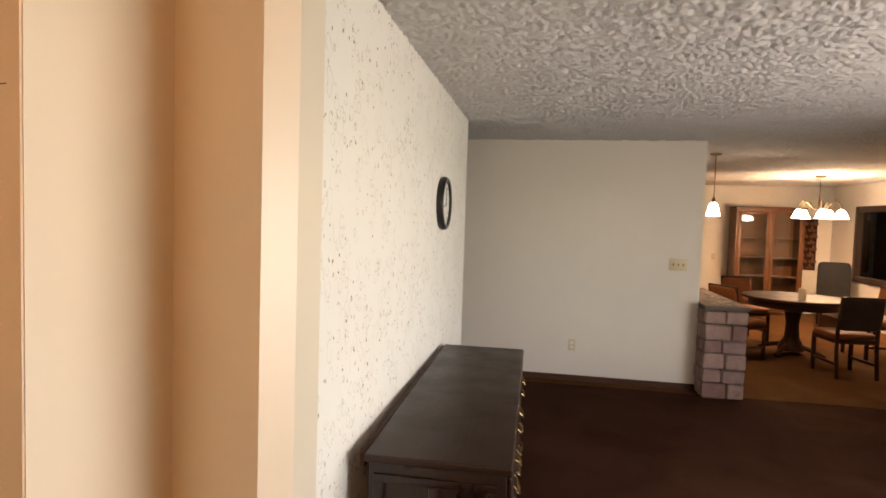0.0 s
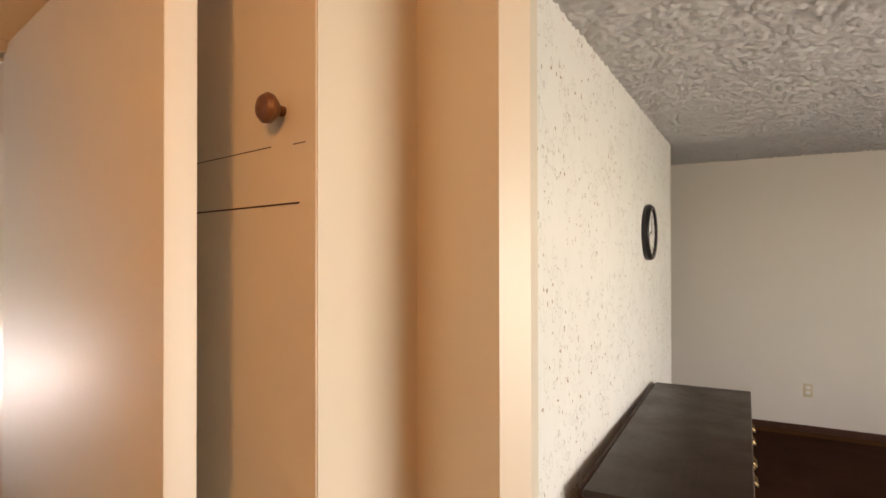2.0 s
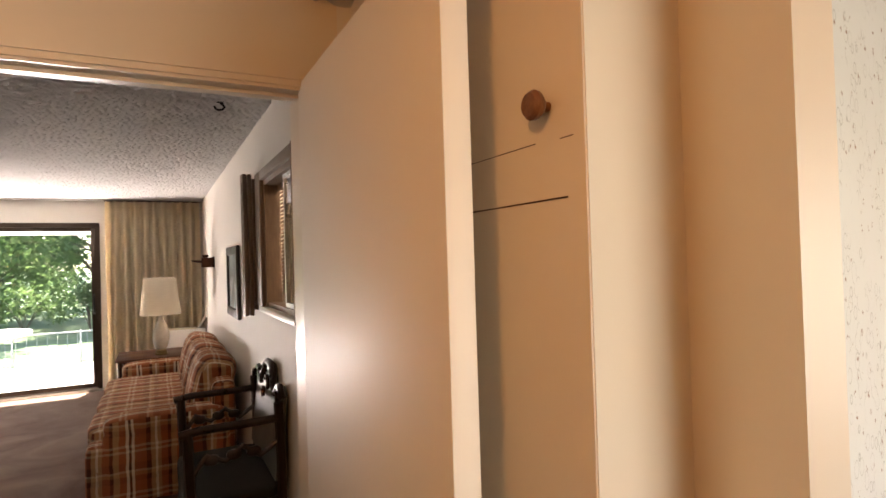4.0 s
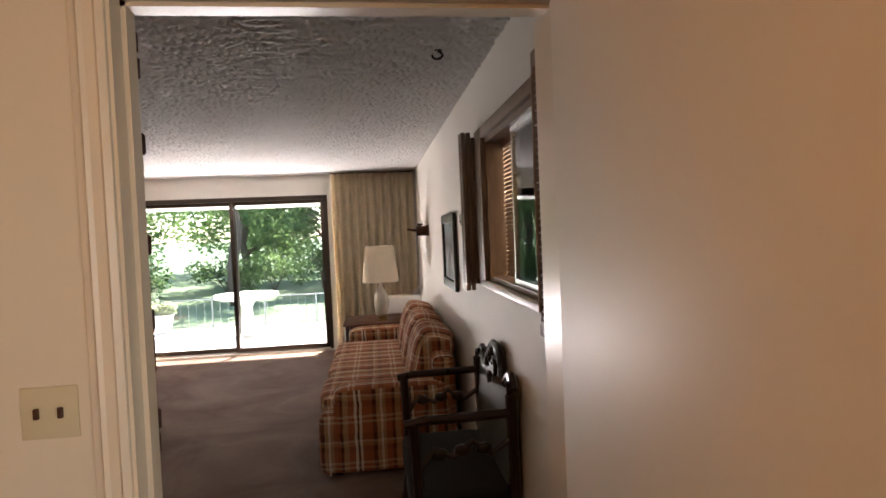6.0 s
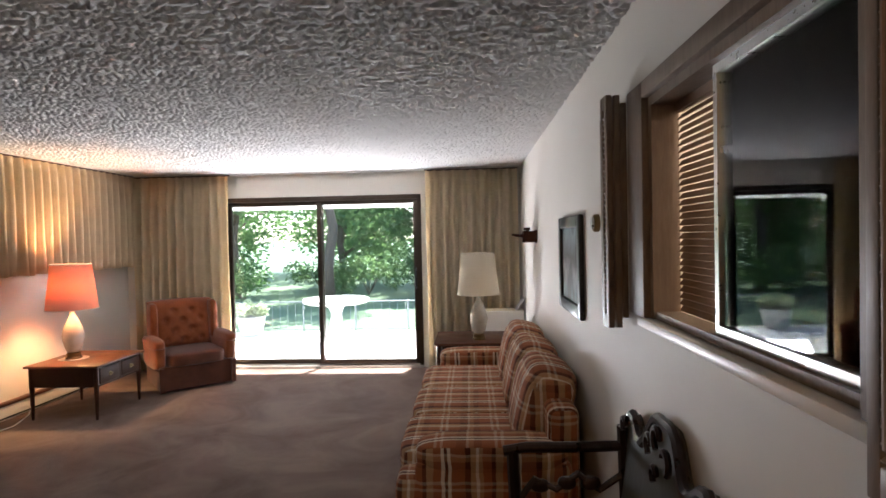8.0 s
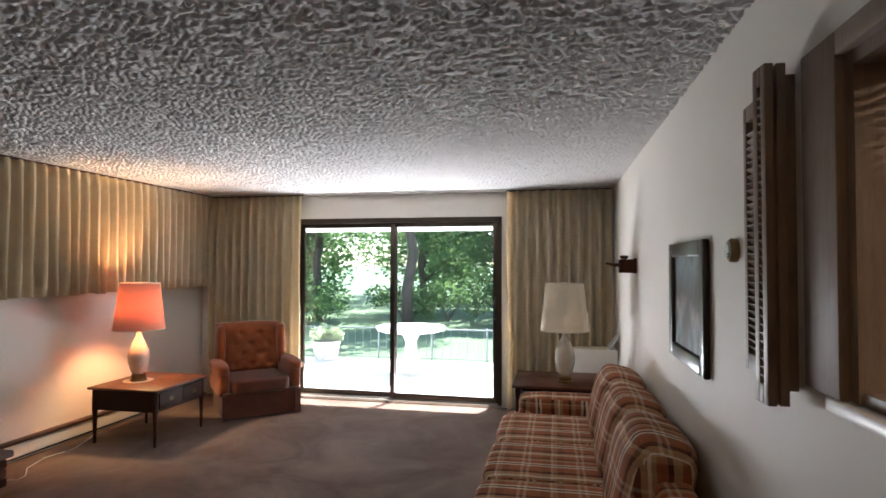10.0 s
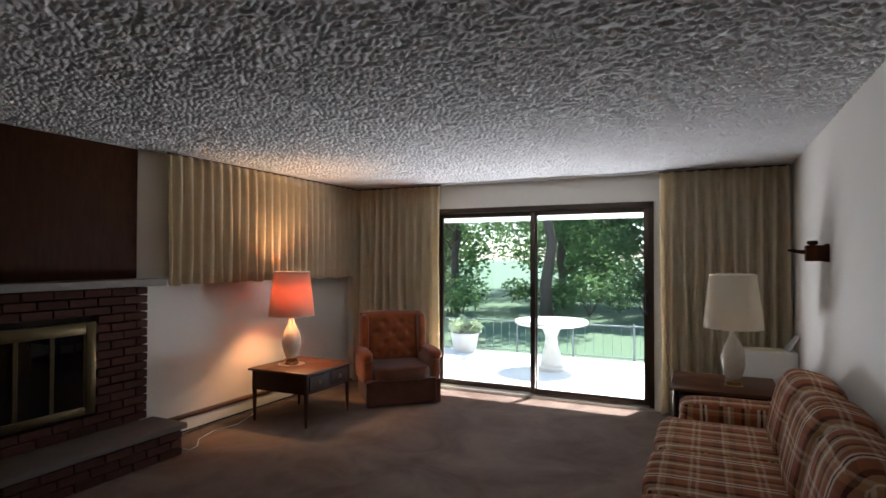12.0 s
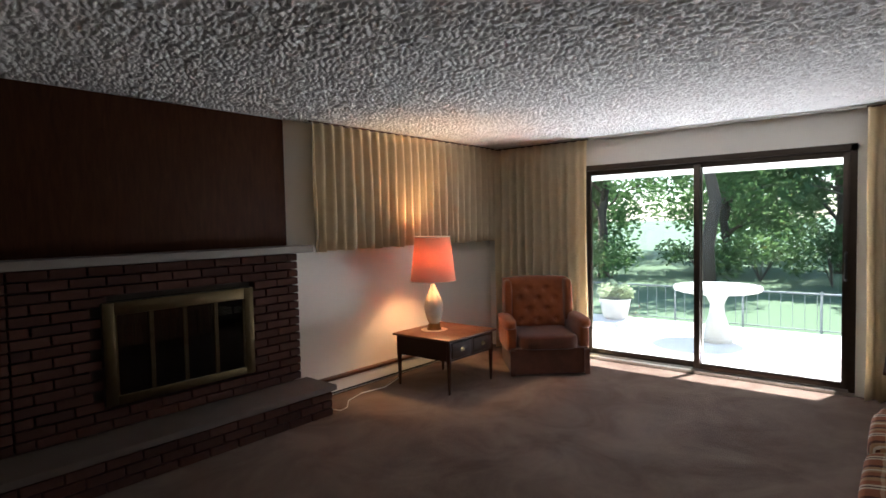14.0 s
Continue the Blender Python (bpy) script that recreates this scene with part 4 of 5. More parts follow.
def table_lamp(label, m, shade, s=1.0):
    l = thing("table_lamp", label, "lamp", m, "pair of ceramic table lamps")
    part("foot", lathe([(0.070, 0.0), (0.072, 0.012), (0.060, 0.022), (0.062, 0.05), (0.048, 0.062)], 24), "antique", l, "dark metal foot")
    part("base", lathe([(0.048, 0.062), (0.066, 0.09), (0.088, 0.17), (0.093, 0.22), (0.082, 0.29), (0.052, 0.36), (0.028, 0.41), (0.020, 0.46), (0.022, 0.475)], 28), "ceramic", l, "glazed cream ceramic body", "all")
    part("socket", lathe([(0.016, 0.475), (0.018, 0.50), (0.018, 0.56), (0.012, 0.57)], 14), "brass", l)
    part("harp", tube([(0.018, 0, 0.53), (0.055, 0, 0.60), (0.055, 0, 0.74), (0.0, 0, 0.865)], 0.003, 6), "brass", l)
    z0, z1, r0, r1 = 0.475, 0.905, 0.222, 0.172
    sh = part("shade", lathe([(r0, z0), (r1, z1), (r1 - 0.003, z1), (r0 - 0.003, z0), (r0, z0)], 40, cap=False), shade, l, "drum fabric shade", "all")
    for z, r in ((z0, r0), (z1, r1)):
        part("trim_ring", lathe([(r - 0.002, z - 0.004), (r + 0.002, z - 0.004), (r + 0.002, z + 0.005), (r - 0.002, z + 0.005), (r - 0.002, z - 0.004)], 40, cap=False), "lace", sh, smooth="all")
    part("finial", lathe([(0.004, 0.865), (0.010, 0.88), (0.004, 0.90), (0.0, 0.905)], 10), "brass", l)
    return l


dl = thing("doily", "round cream lace doily", "doily", pose(-6.93, -3.64, TZ))
part("lace", lathe([(0.0, 0.0), (0.125, 0.0), (0.130, 0.002), (0.0, 0.003)], 36), "lace", dl)
table_lamp("lit ceramic table lamp, its warm glow coloured into the shade", pose(-6.93, -3.64, TZ + 0.003), "shade_on")
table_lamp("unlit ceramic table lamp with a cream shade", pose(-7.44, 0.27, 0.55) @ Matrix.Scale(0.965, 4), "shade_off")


# ---------------------------------------------------------------- tufted chair
def tufted_chair():
    c = thing("armchair", "rust velvet tufted swivel armchair with a skirt", "chair", pose(-7.95, -3.03, 0, 0, 0, 132) @ Matrix.Scale(0.96, 4, (0, 0, 1)))
    # local y points to the front (negative), width along x
    W = 0.74
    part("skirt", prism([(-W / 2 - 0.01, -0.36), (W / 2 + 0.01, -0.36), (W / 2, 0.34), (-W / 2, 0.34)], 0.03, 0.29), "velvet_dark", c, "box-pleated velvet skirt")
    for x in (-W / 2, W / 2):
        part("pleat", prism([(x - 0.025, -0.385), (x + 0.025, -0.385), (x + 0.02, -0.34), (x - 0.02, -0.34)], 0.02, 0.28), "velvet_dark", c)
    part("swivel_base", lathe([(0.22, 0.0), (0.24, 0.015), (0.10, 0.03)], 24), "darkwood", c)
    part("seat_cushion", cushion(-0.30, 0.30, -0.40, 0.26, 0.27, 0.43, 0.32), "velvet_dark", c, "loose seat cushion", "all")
    for s in (-1, 1):
        part("arm", cushion(s * 0.365 - 0.062, s * 0.365 + 0.062, -0.33, 0.30, 0.24, 0.56, 0.45), "velvet", c, smooth="all")
        part("arm_roll", cushion(s * 0.375 - 0.070, s * 0.375 + 0.070, -0.36, 0.28, 0.47, 0.59, 0.6), "velvet", c, smooth="all")
        part("wing", cushion(s * 0.325 - 0.045, s * 0.325 + 0.045, 0.10, 0.34, 0.48, 0.95, 0.5), "velvet", c, smooth="all")
    # buttoned back: a soft slab with dents in a diamond grid
    bm = bmesh.new()
    nx, nz = 44, 40
    buttons = [(-0.19 + 0.19 * i + (0.095 if j % 2 else 0), 0.50 + 0.115 * j) for j in range(4) for i in range(3 if j % 2 == 0 else 2)]
    grid = []
    for side in (0, 1):
        g = []
        for j in range(nz + 1):
            row = []
            for i in range(nx + 1):
                u, v = i / nx * 2 - 1, j / nz
                half_w = 0.30 + 0.055 * v
                x, z = u * half_w, 0.40 + 0.575 * v - 0.02 * u * u * v
                edge = (1 - abs(u) ** 6) * (1 - abs(2 * v - 1) ** 8)
                if side == 0:
                    dent = sum(math.exp(-((x - bx) ** 2 + (z - bz) ** 2) / 0.0010) for bx, bz in buttons)
                    seam = max(0.0, 1 - min(abs(math.sin((x + z * 0.9) * math.pi / 0.105)), abs(math.sin((x - z * 0.9) * math.pi / 0.105))) * 4)
                    y = 0.20 + 0.11 * (z - 0.4) / 0.57 - 0.085 * edge + 0.038 * min(1.2, dent) + 0.010 * seam * edge
                else:
                    y = 0.30 + 0.11 * (z - 0.4) / 0.57 + 0.02 * edge
                row.append(bm.verts.new((x, y, z)))
            g.append(row)
        grid.append(g)
        for a, b in zip(g, g[1:]):
            for i in range(nx):
                f = (a[i], a[i + 1], b[i + 1], b[i])
                bm.faces.new(f if side == 0 else f[::-1])
    a, b = grid
    rim = [(0, i) for i in range(nx)] + [(j, nx) for j in range(nz)] + [(nz, i) for i in range(nx, 0, -1)] + [(j, 0) for j in range(nz, 0, -1)]
    for (j0, i0), (j1, i1) in zip(rim, rim[1:] + rim[:1]):
        bm.faces.new((a[j0][i0], b[j0][i0], b[j1][i1], a[j1][i1]))
    back = part("backrest", bm, "velvet", c, "diamond-tufted velvet back", "all")
    for bx, bz in buttons:
        part("button", cushion(bx - 0.013, bx + 0.013, 0.145 + 0.11 * (bz - 0.4) / 0.57, 0.165 + 0.11 * (bz - 0.4) / 0.57, bz - 0.013, bz + 0.013, 0.9, 10, 6), "velvet", back, smooth="all")


tufted_chair()


# ---------------------------------------------------------------- on the living-room walls
pic = thing("framed_picture", "dark-framed picture of a dim landscape", "picture", pose(-5.085, NY, 1.415))
pw2, ph = 0.352, 0.286
for nm, row in (("frame_side", (-pw2, -pw2 + 0.07, -0.032, -0.004, -ph, ph)), ("frame_side", (pw2 - 0.07, pw2, -0.032, -0.004, -ph, ph)), ("frame_top", (-pw2 + 0.07, pw2 - 0.07, -0.032, -0.004, ph - 0.07, ph)), ("frame_bottom", (-pw2 + 0.07, pw2 - 0.07, -0.032, -0.004, -ph, -ph + 0.07))):
    part(nm, rbox(*row, 0.008, 3), "black", pic)


def picture_paint():
    n = Nodes("dim_picture")
    sep = n.node("SeparateXYZ")
    n.link(n.coord, sep.inputs[0])
    base = n.ramp(n.math("ADD", n.math("MULTIPLY", sep.outputs[2], 1.8), n.math("ADD", n.math("MULTIPLY", n.noise(7, 5), 0.5), 0.25)), [(0.2, (0.10, 0.17, 0.17)), (0.4, (0.30, 0.28, 0.27)), (0.55, (0.07, 0.055, 0.05)), (0.85, (0.20, 0.25, 0.27))])
    n.set(n.mix(n.ramp(n.noise(5, 3, 0.5, n.scaled(1, 1, 0.5)), [(0.5, (0, 0, 0)), (0.58, (1, 1, 1))]), base, (0.035, 0.028, 0.03)), 0.45, spec=0.2)
    return n.mat


M["picture"] = picture_paint()
part("print", rbox(-pw2 + 0.06, pw2 - 0.06, -0.014, -0.006, -ph + 0.06, ph - 0.06, 0.001, 1), "picture", pic, "dim print under glass")
sc = thing("wall_sconce", "small dark wooden wall bracket", "wall bracket", pose(-6.90, NY, 1.59))
part("plate", rbox(-0.05, 0.05, -0.02, -0.002, -0.065, 0.055, 0.006), "panel", sc)
part("ledge", prism([(-0.05, -0.02), (0.05, -0.02), (0.04, -0.13), (-0.04, -0.13)], -0.06, 0.045), "panel", sc)
part("arm", tube([(0, -0.12, 0.0), (0, -0.18, 0.005), (0, -0.23, 0.015)], 0.016, taper=0.5), "panel", sc)
part("cup", lathe([(0.014, 0.0), (0.035, 0.012), (0.028, 0.03)], 16, None, pose(0, -0.09, 0.046)), "panel", sc)
th = thing("thermostat", "round brass thermostat on the wall", "thermostat", pose(-4.40, NY, 1.645))
part("ring", lathe([(0.042, 0.0), (0.042, 0.018), (0.036, 0.026)], 28, None, pose(0, 0, 0, 90)), "antique", th)
part("dial", lathe([(0.030, 0.026), (0.026, 0.034), (0.0, 0.036)], 28, None, pose(0, 0, 0, 90)), "silver", th)
hk = thing("swag_hook", "dark iron swag hook in the ceiling", "hook", pose(-3.43, 0.56, H - 0.006))
part("plate", lathe([(0.018, -0.006), (0.018, 0.0)], 14), "iron", hk)
part("hook", tube([(0, 0, -0.004), (0.002, 0.012, -0.012), (0.004, 0.022, -0.026), (0.004, 0.010, -0.040), (0.004, -0.012, -0.044), (0.004, -0.026, -0.036), (0.004, -0.030, -0.024)], 0.006, 8), "iron", hk)
ht = thing("radiator_cover", "white metal wall heater with a slanted top grille", "heater", pose(-8.44, 0.22, 0))
part("body", rbox(0.0, 0.24, 0.0, 0.58, 0.0, 0.73, 0.008), "white", ht)
part("grille", rbox(0.02, 0.22, 0.10, 0.48, 0.731, 0.737, 0.002), "almond", ht)
part("lid", box(bmesh.new(), 0.0, 0.22, -0.006, 0.006, 0.0, 0.16, 0.003, m=pose(0.01, 0.50, 0.735, -35)), "white", ht)
bh = thing("baseboard_heater", "long baseboard heater with a brown cap along the wall", "heater", pose(0, 0, 0))
part("cover", prism([(SY, 0.01), (SY + 0.055, 0.01), (SY + 0.06, 0.03), (SY + 0.055, 0.135), (SY, 0.135)], -8.4, -5.72), "white", bh)
for v in bh.children[0].data.vertices:
    v.co = Vector((v.co.z, v.co.x, v.co.y))
part("cap", rbox(-8.4, -5.72, SY, SY + 0.065, 0.136, 0.165, 0.004), "base", bh)
# solid black strip gives the shade of an air gap that isn't cut
part("slot", rbox(-8.4, -5.72, SY + 0.0565, SY + 0.061, 0.018, 0.036, 0.001, 1), "black", bh)
cd = thing("lamp_cord", "white electric cord lying on the carpet", "cord", pose(0, 0, 0.006))
part("cord", tube([(-6.85, -3.99, 0.10), (-6.75, -3.97, 0.0), (-6.45, -3.86, 0.0), (-6.2, -3.90, 0.0), (-5.98, -3.83, 0.0), (-5.85, -3.70, 0.0), (-5.76, -3.68, 0.0), (-5.74, -3.78, 0.0)], 0.004, 6), "white", cd)


# ---------------------------------------------------------------- hall: dresser, clock, switches
def dresser():
    d = thing("dresser", "long dark-stained wooden dresser with carved fronts", "dresser", HF @ pose(0.075, -0.29, 0, 0, 0, 1.0))
    W, L, h = 0.50, 1.80, 0.76
    part("top", rbox(-0.005, W + 0.02, -0.02, L + 0.02, h - 0.03, h, 0.008, 3), "darkwood", d)
    part("carcass", rbox(0.01, W, 0.0, L, 0.07, h - 0.03, 0.004), "blackwood", d)
    part("plinth", rbox(0.02, W - 0.02, 0.02, L - 0.02, 0.0, 0.07, 0.004), "blackwood", d)
    for y in (-0.012, L - 0.003):
        part("end_moulding", boxes((0.03, W - 0.03, y, y + 0.015, h - 0.10, h - 0.07), (0.03, 0.07, y, y + 0.015, 0.10, h - 0.10), (W - 0.07, W - 0.03, y, y + 0.015, 0.10, h - 0.10), (0.23, 0.27, y, y + 0.015, 0.10, h - 0.10), (0.03, W - 0.03, y, y + 0.015, 0.10, 0.13), r=0.004), "blackwood", d)
    for i in range(3):
        for j in range(3):
            y0, z0 = 0.04 + i * 0.58, 0.10 + j * 0.205
            dr = part("drawer", rbox(W, W + 0.018, y0, y0 + 0.56, z0, z0 + 0.19, 0.006, 3), "blackwood", d)
            for yy in (y0 + 0.16, y0 + 0.40):
                pl = part("drawer_pull", tube([(W + 0.018, yy - 0.045, z0 + 0.11), (W + 0.032, yy - 0.04, z0 + 0.095), (W + 0.036, yy, z0 + 0.075), (W + 0.032, yy + 0.04, z0 + 0.095), (W + 0.018, yy + 0.045, z0 + 0.11)], 0.005, 6), "antique", dr, "antique brass drop pull")
    # thin dark brown strip in the gap between dresser and wall
    part("back_rail", rbox(-0.025, -0.008, 0.0, L, h - 0.06, h - 0.006, 0.003), "walnut_dark", d)


dresser()
ck = thing("wall_clock", "round black-framed wall clock", "clock", HF @ pose(0.0, 1.42, 1.70, 0, 90, 0))
part("case", lathe([(0.165, 0.0), (0.172, 0.012), (0.172, 0.03), (0.160, 0.045), (0.142, 0.042), (0.136, 0.028), (0.0, 0.026)], 48), "black", ck, smooth=50)
part("face", lathe([(0.0, 0.027), (0.136, 0.029), (0.136, 0.027)], 48), "white", ck, "white clock face")
for k in range(12):
    a = 2 * math.pi * k / 12
    part("hour_mark", box(bmesh.new(), -0.003, 0.003, 0.105, 0.125, 0.0295, 0.0305, m=pose(0, 0, 0, 0, 0, 30 * k)), "black", ck)
part("hour_hand", box(bmesh.new(), -0.004, 0.004, -0.015, 0.07, 0.031, 0.033, m=pose(0, 0, 0, 0, 0, 200)), "black", ck)
part("minute_hand", box(bmesh.new(), -0.003, 0.003, -0.02, 0.10, 0.034, 0.036, m=pose(0, 0, 0, 0, 0, 95)), "black", ck)
sw = thing("light_switch", "almond three-toggle switch plate", "switch", HF @ pose(1.96, 3.64, 1.23))
part("plate", rbox(-0.085, 0.085, -0.007, 0, -0.06, 0.06, 0.002), "almond", sw)
for x in (-0.046, 0.0, 0.046):
    part("toggle", rbox(x - 0.006, x + 0.006, -0.018, -0.006, -0.014, 0.010, 0.002), "antique", sw)
ol = thing("wall_outlet", "almond plastic wall outlet plate", "outlet", HF @ pose(0.98, 3.64, 0.37))
part("plate", rbox(-0.036, 0.036, -0.006, 0, -0.058, 0.058, 0.002), "almond", ol)
for z in (-0.022, 0.022):
    part("socket", rbox(-0.017, 0.017, -0.009, -0.005, z - 0.014, z + 0.014, 0.003), "white", ol)


# ---------------------------------------------------------------- stone half wall and dining room
hw = thing("stone_half_wall", "low wall of split pinkish stone with a pebbled top", "half wall", HF @ pose(2.175, 3.42, 0))
part("core", rbox(0.02, 0.35, 0.02, 1.55, 0, 0.83, 0.004), "mortar", hw)
cap = part("cap", rbox(-0.01, 0.385, -0.02, 1.6, 0.835, 0.875, 0.006), "slate", hw, "pebbled stone cap")
rs = random.Random(9)
for k in range(60):
    x, y, r = rs.uniform(0.02, 0.355), rs.uniform(0.02, 1.5), rs.uniform(0.018, 0.034)
    part("pebble", cushion(x - r, x + r, y - r * 0.8, y + r * 0.8, 0.868, 0.884, 0.8, 8, 6), "stone", cap)
z = 0.0
for row in range(6):
    hh = (0.15, 0.13, 0.15, 0.12, 0.15, 0.13)[row]
    cut = rs.uniform(0.13, 0.25)
    for x0, x1 in ((0.0, cut), (cut + 0.012, 0.37)):
        bm = rbox(x0, x1, -0.018 + rs.uniform(-0.008, 0.008), 0.06, z + 0.004, z + hh - 0.008, 0.010, 1)
        for v in bm.verts:
            v.co += Vector((rs.uniform(-0.004, 0.004), rs.uniform(-0.007, 0.004), rs.uniform(-0.004, 0.004)))
        part("stone", bm, "stone", hw, smooth=None)
    y = 0.07
    while y < 1.5:
        l = rs.uniform(0.2, 0.38)
        for x0, x1 in ((-0.012, 0.03), (0.34, 0.385)):
            bm = rbox(x0 + rs.uniform(-0.006, 0.006), x1 + rs.uniform(-0.006, 0.006), y, min(1.56, y + l), z + 0.004, z + hh - 0.008, 0.010, 1)
            part("stone", bm, "stone", hw, smooth=None)
        y += l + 0.012
    z += hh


def pendant(m):
    p = thing("pendant_lamp", "small bell-shaped pendant lamp, lit", "lamp", m)
    part("canopy", lathe([(0.0, -0.03), (0.05, -0.022), (0.062, -0.008), (0.062, 0.0)], 20), "antique", p)
    part("rod", tube([(0, 0, -0.02), (0, 0, -0.50)], 0.006), "antique", p)
    part("cap", lathe([(0.028, -0.56), (0.020, -0.51), (0.006, -0.49)], 16), "antique", p)
    part("shade", lathe([(0.075, -0.70), (0.058, -0.64), (0.045, -0.58), (0.028, -0.555), (0.024, -0.56), (0.041, -0.585), (0.054, -0.642), (0.071, -0.70), (0.075, -0.70)], 24, cap=False), "lampglass", p, "frosted glass bell shade", "all")


pendant(HF @ pose(2.53, 4.66, H - 0.004))


def chandelier(m):
    c = thing("chandelier", "brass chandelier with frosted glass bell shades, lit", "lamp", m)
    part("canopy", lathe([(0.0, -0.035), (0.06, -0.025), (0.075, -0.008), (0.075, 0.0)], 20), "brass", c)
    part("stem", tube([(0, 0, -0.02), (0, 0, -0.30)], 0.006), "brass", c)
    part("column", lathe([(0.0, -0.60), (0.012, -0.585), (0.022, -0.55), (0.010, -0.50), (0.018, -0.40), (0.010, -0.33), (0.006, -0.28)], 16), "brass", c, smooth="all")
    for k in range(5):
        a = radians(72 * k + 40)
        ca, sa = math.cos(a), math.sin(a)
        arm = part("arm", tube([(r * ca, r * sa, zz) for r, zz in ((0.015, -0.53), (0.09, -0.49), (0.17, -0.40), (0.24, -0.385), (0.28, -0.44), (0.285, -0.50))], 0.008), "brass", c)
        mm = pose(0.285 * ca, 0.285 * sa, 0)
        part("shade", lathe([(0.098, -0.645), (0.080, -0.60), (0.058, -0.55), (0.030, -0.51), (0.026, -0.515), (0.054, -0.554), (0.076, -0.602), (0.094, -0.645), (0.098, -0.645)], 24, None, mm, False), "lampglass", arm, "frosted glass bell shade", "all")


chandelier(HF @ pose(4.75, 7.30, H - 0.004))


def dining_chair(m, label):
    c = thing("dining_chair", label, "chair", m, "chairs round the dining table")
    for x in (-0.21, 0.21):
        part("leg", rbox(x - 0.018, x + 0.018, -0.22, -0.185, 0, 0.44, 0.004), "walnut_dark", c)
        part("leg", tube([(x, 0.24, 0.0), (x, 0.21, 0.3), (x, 0.21, 0.5), (x, 0.27, 0.88)], 0.021, 8), "walnut_dark", c)
        part("stretcher", rbox(x - 0.010, x + 0.010, -0.19, 0.21, 0.14, 0.17, 0.003), "walnut_dark", c)
    part("seat_frame", rbox(-0.225, 0.225, -0.225, 0.225, 0.38, 0.43, 0.006), "walnut_dark", c)
    part("seat", cushion(-0.235, 0.235, -0.24, 0.20, 0.42, 0.49, 0.3), "vinyl", c, "tan vinyl seat pad", "all")
    part("backrest", cushion(-0.225, 0.225, -0.025, 0.025, 0.0, 0.36, 0.25, m=pose(0, 0.215, 0.53, -9)), "vinyl_dark" if "black" in label else "vinyl", c, "", "all")
    part("top_rail", rbox(-0.225, 0.225, 0.245, 0.285, 0.87, 0.90, 0.006), "walnut_dark", c)
    return c


TX, TY = 3.86, 5.75
tb = thing("dining_table", "round walnut pedestal dining table", "table", HF @ pose(TX, TY, 0))
part("tabletop", lathe([(0.57, 0.712), (0.60, 0.718), (0.605, 0.735), (0.595, 0.748), (0.0, 0.75)], 48), "walnut_dark", tb)
part("apron", lathe([(0.50, 0.62), (0.52, 0.62), (0.52, 0.712), (0.50, 0.712)], 40), "walnut_dark", tb)
part("pedestal", lathe([(0.16, 0.06), (0.15, 0.12), (0.09, 0.22), (0.075, 0.40), (0.10, 0.55), (0.20, 0.62)], 24), "walnut_dark", tb)
for k in range(4):
    a = radians(45 + 90 * k)
    part("foot", tube([(0.05 * math.cos(a), 0.05 * math.sin(a), 0.14), (0.25 * math.cos(a), 0.25 * math.sin(a), 0.09), (0.40 * math.cos(a), 0.40 * math.sin(a), 0.03)], 0.035, 8, taper=0.7), "walnut_dark", tb)
cn = thing("candle", "thick cream pillar candle", "candle", HF @ pose(3.83, 5.45, 0.75))
part("wax", lathe([(0.038, 0.0), (0.040, 0.01), (0.040, 0.135), (0.034, 0.142), (0.0, 0.136)], 20), "wax", cn, smooth=40)
part("wick", tube([(0, 0, 0.136), (0.002, 0, 0.15)], 0.0015, 5), "black", cn)
dining_chair(HF @ pose(4.02, 4.80, 0.004, 0, 0, 187), "dining chair with a black vinyl back and tan seat")
dining_chair(HF @ pose(3.08, 5.35, 0.004, 0, 0, 118), "dining chair with tan vinyl seat and back")
dining_chair(HF @ pose(3.55, 6.55, 0.004, 0, 0, 15), "dining chair with tan vinyl seat and back")
dining_chair(HF @ pose(4.85, 5.9, 0.004, 0, 0, -80), "dining chair with tan vinyl seat and back")


def hutch():
    h = thing("china_hutch", "tall wooden china hutch with glass doors", "cabinet", HF @ pose(4.20, 9.25, 0.004))
    W, D, Z = 1.18, 0.42, 1.98
    part("body", boxes((0, 0.03, 0, D, 0, Z), (W - 0.03, W, 0, D, 0, Z), (0.03, W - 0.03, D - 0.015, D, 0, Z), (0.03, W - 0.03, 0, D, Z - 0.035, Z), (0.03, W - 0.03, 0, D, 0, 0.06)), "oak", h)
    part("cornice", rbox(-0.02, W + 0.02, -0.02, D, Z, Z + 0.04, 0.008), "oak", h)
    for z in (0.70, 1.05, 1.42):
        part("shelf", rbox(0.032, W - 0.032, 0.04, D - 0.017, z, z + 0.018, 0.002, 1), "oak", h)
    for k in range(2):
        x0, x1 = 0.03 + k * (W - 0.06) / 2 + 0.003, 0.03 + (k + 1) * (W - 0.06) / 2 - 0.003
        dd = part("door", boxes((x0, x0 + 0.06, -0.022, -0.002, 0.07, Z - 0.04), (x1 - 0.06, x1, -0.022, -0.002, 0.07, Z - 0.04), (x0 + 0.06, x1 - 0.06, -0.022, -0.002, Z - 0.11, Z - 0.04), (x0 + 0.06, x1 - 0.06, -0.022, -0.002, 0.07, 0.13), r=0.003), "oak", h)
        part("pane", boxes((x0 + 0.06, x1 - 0.06, -0.014, -0.010, 0.13, Z - 0.11)), "glass", dd)
        part("latch", rbox((x1 - 0.045) if k == 0 else x0 + 0.025, (x1 - 0.025) if k == 0 else x0 + 0.045, -0.035, -0.022, 1.28, 1.37, 0.003), "brass", dd, "brass latch plate")


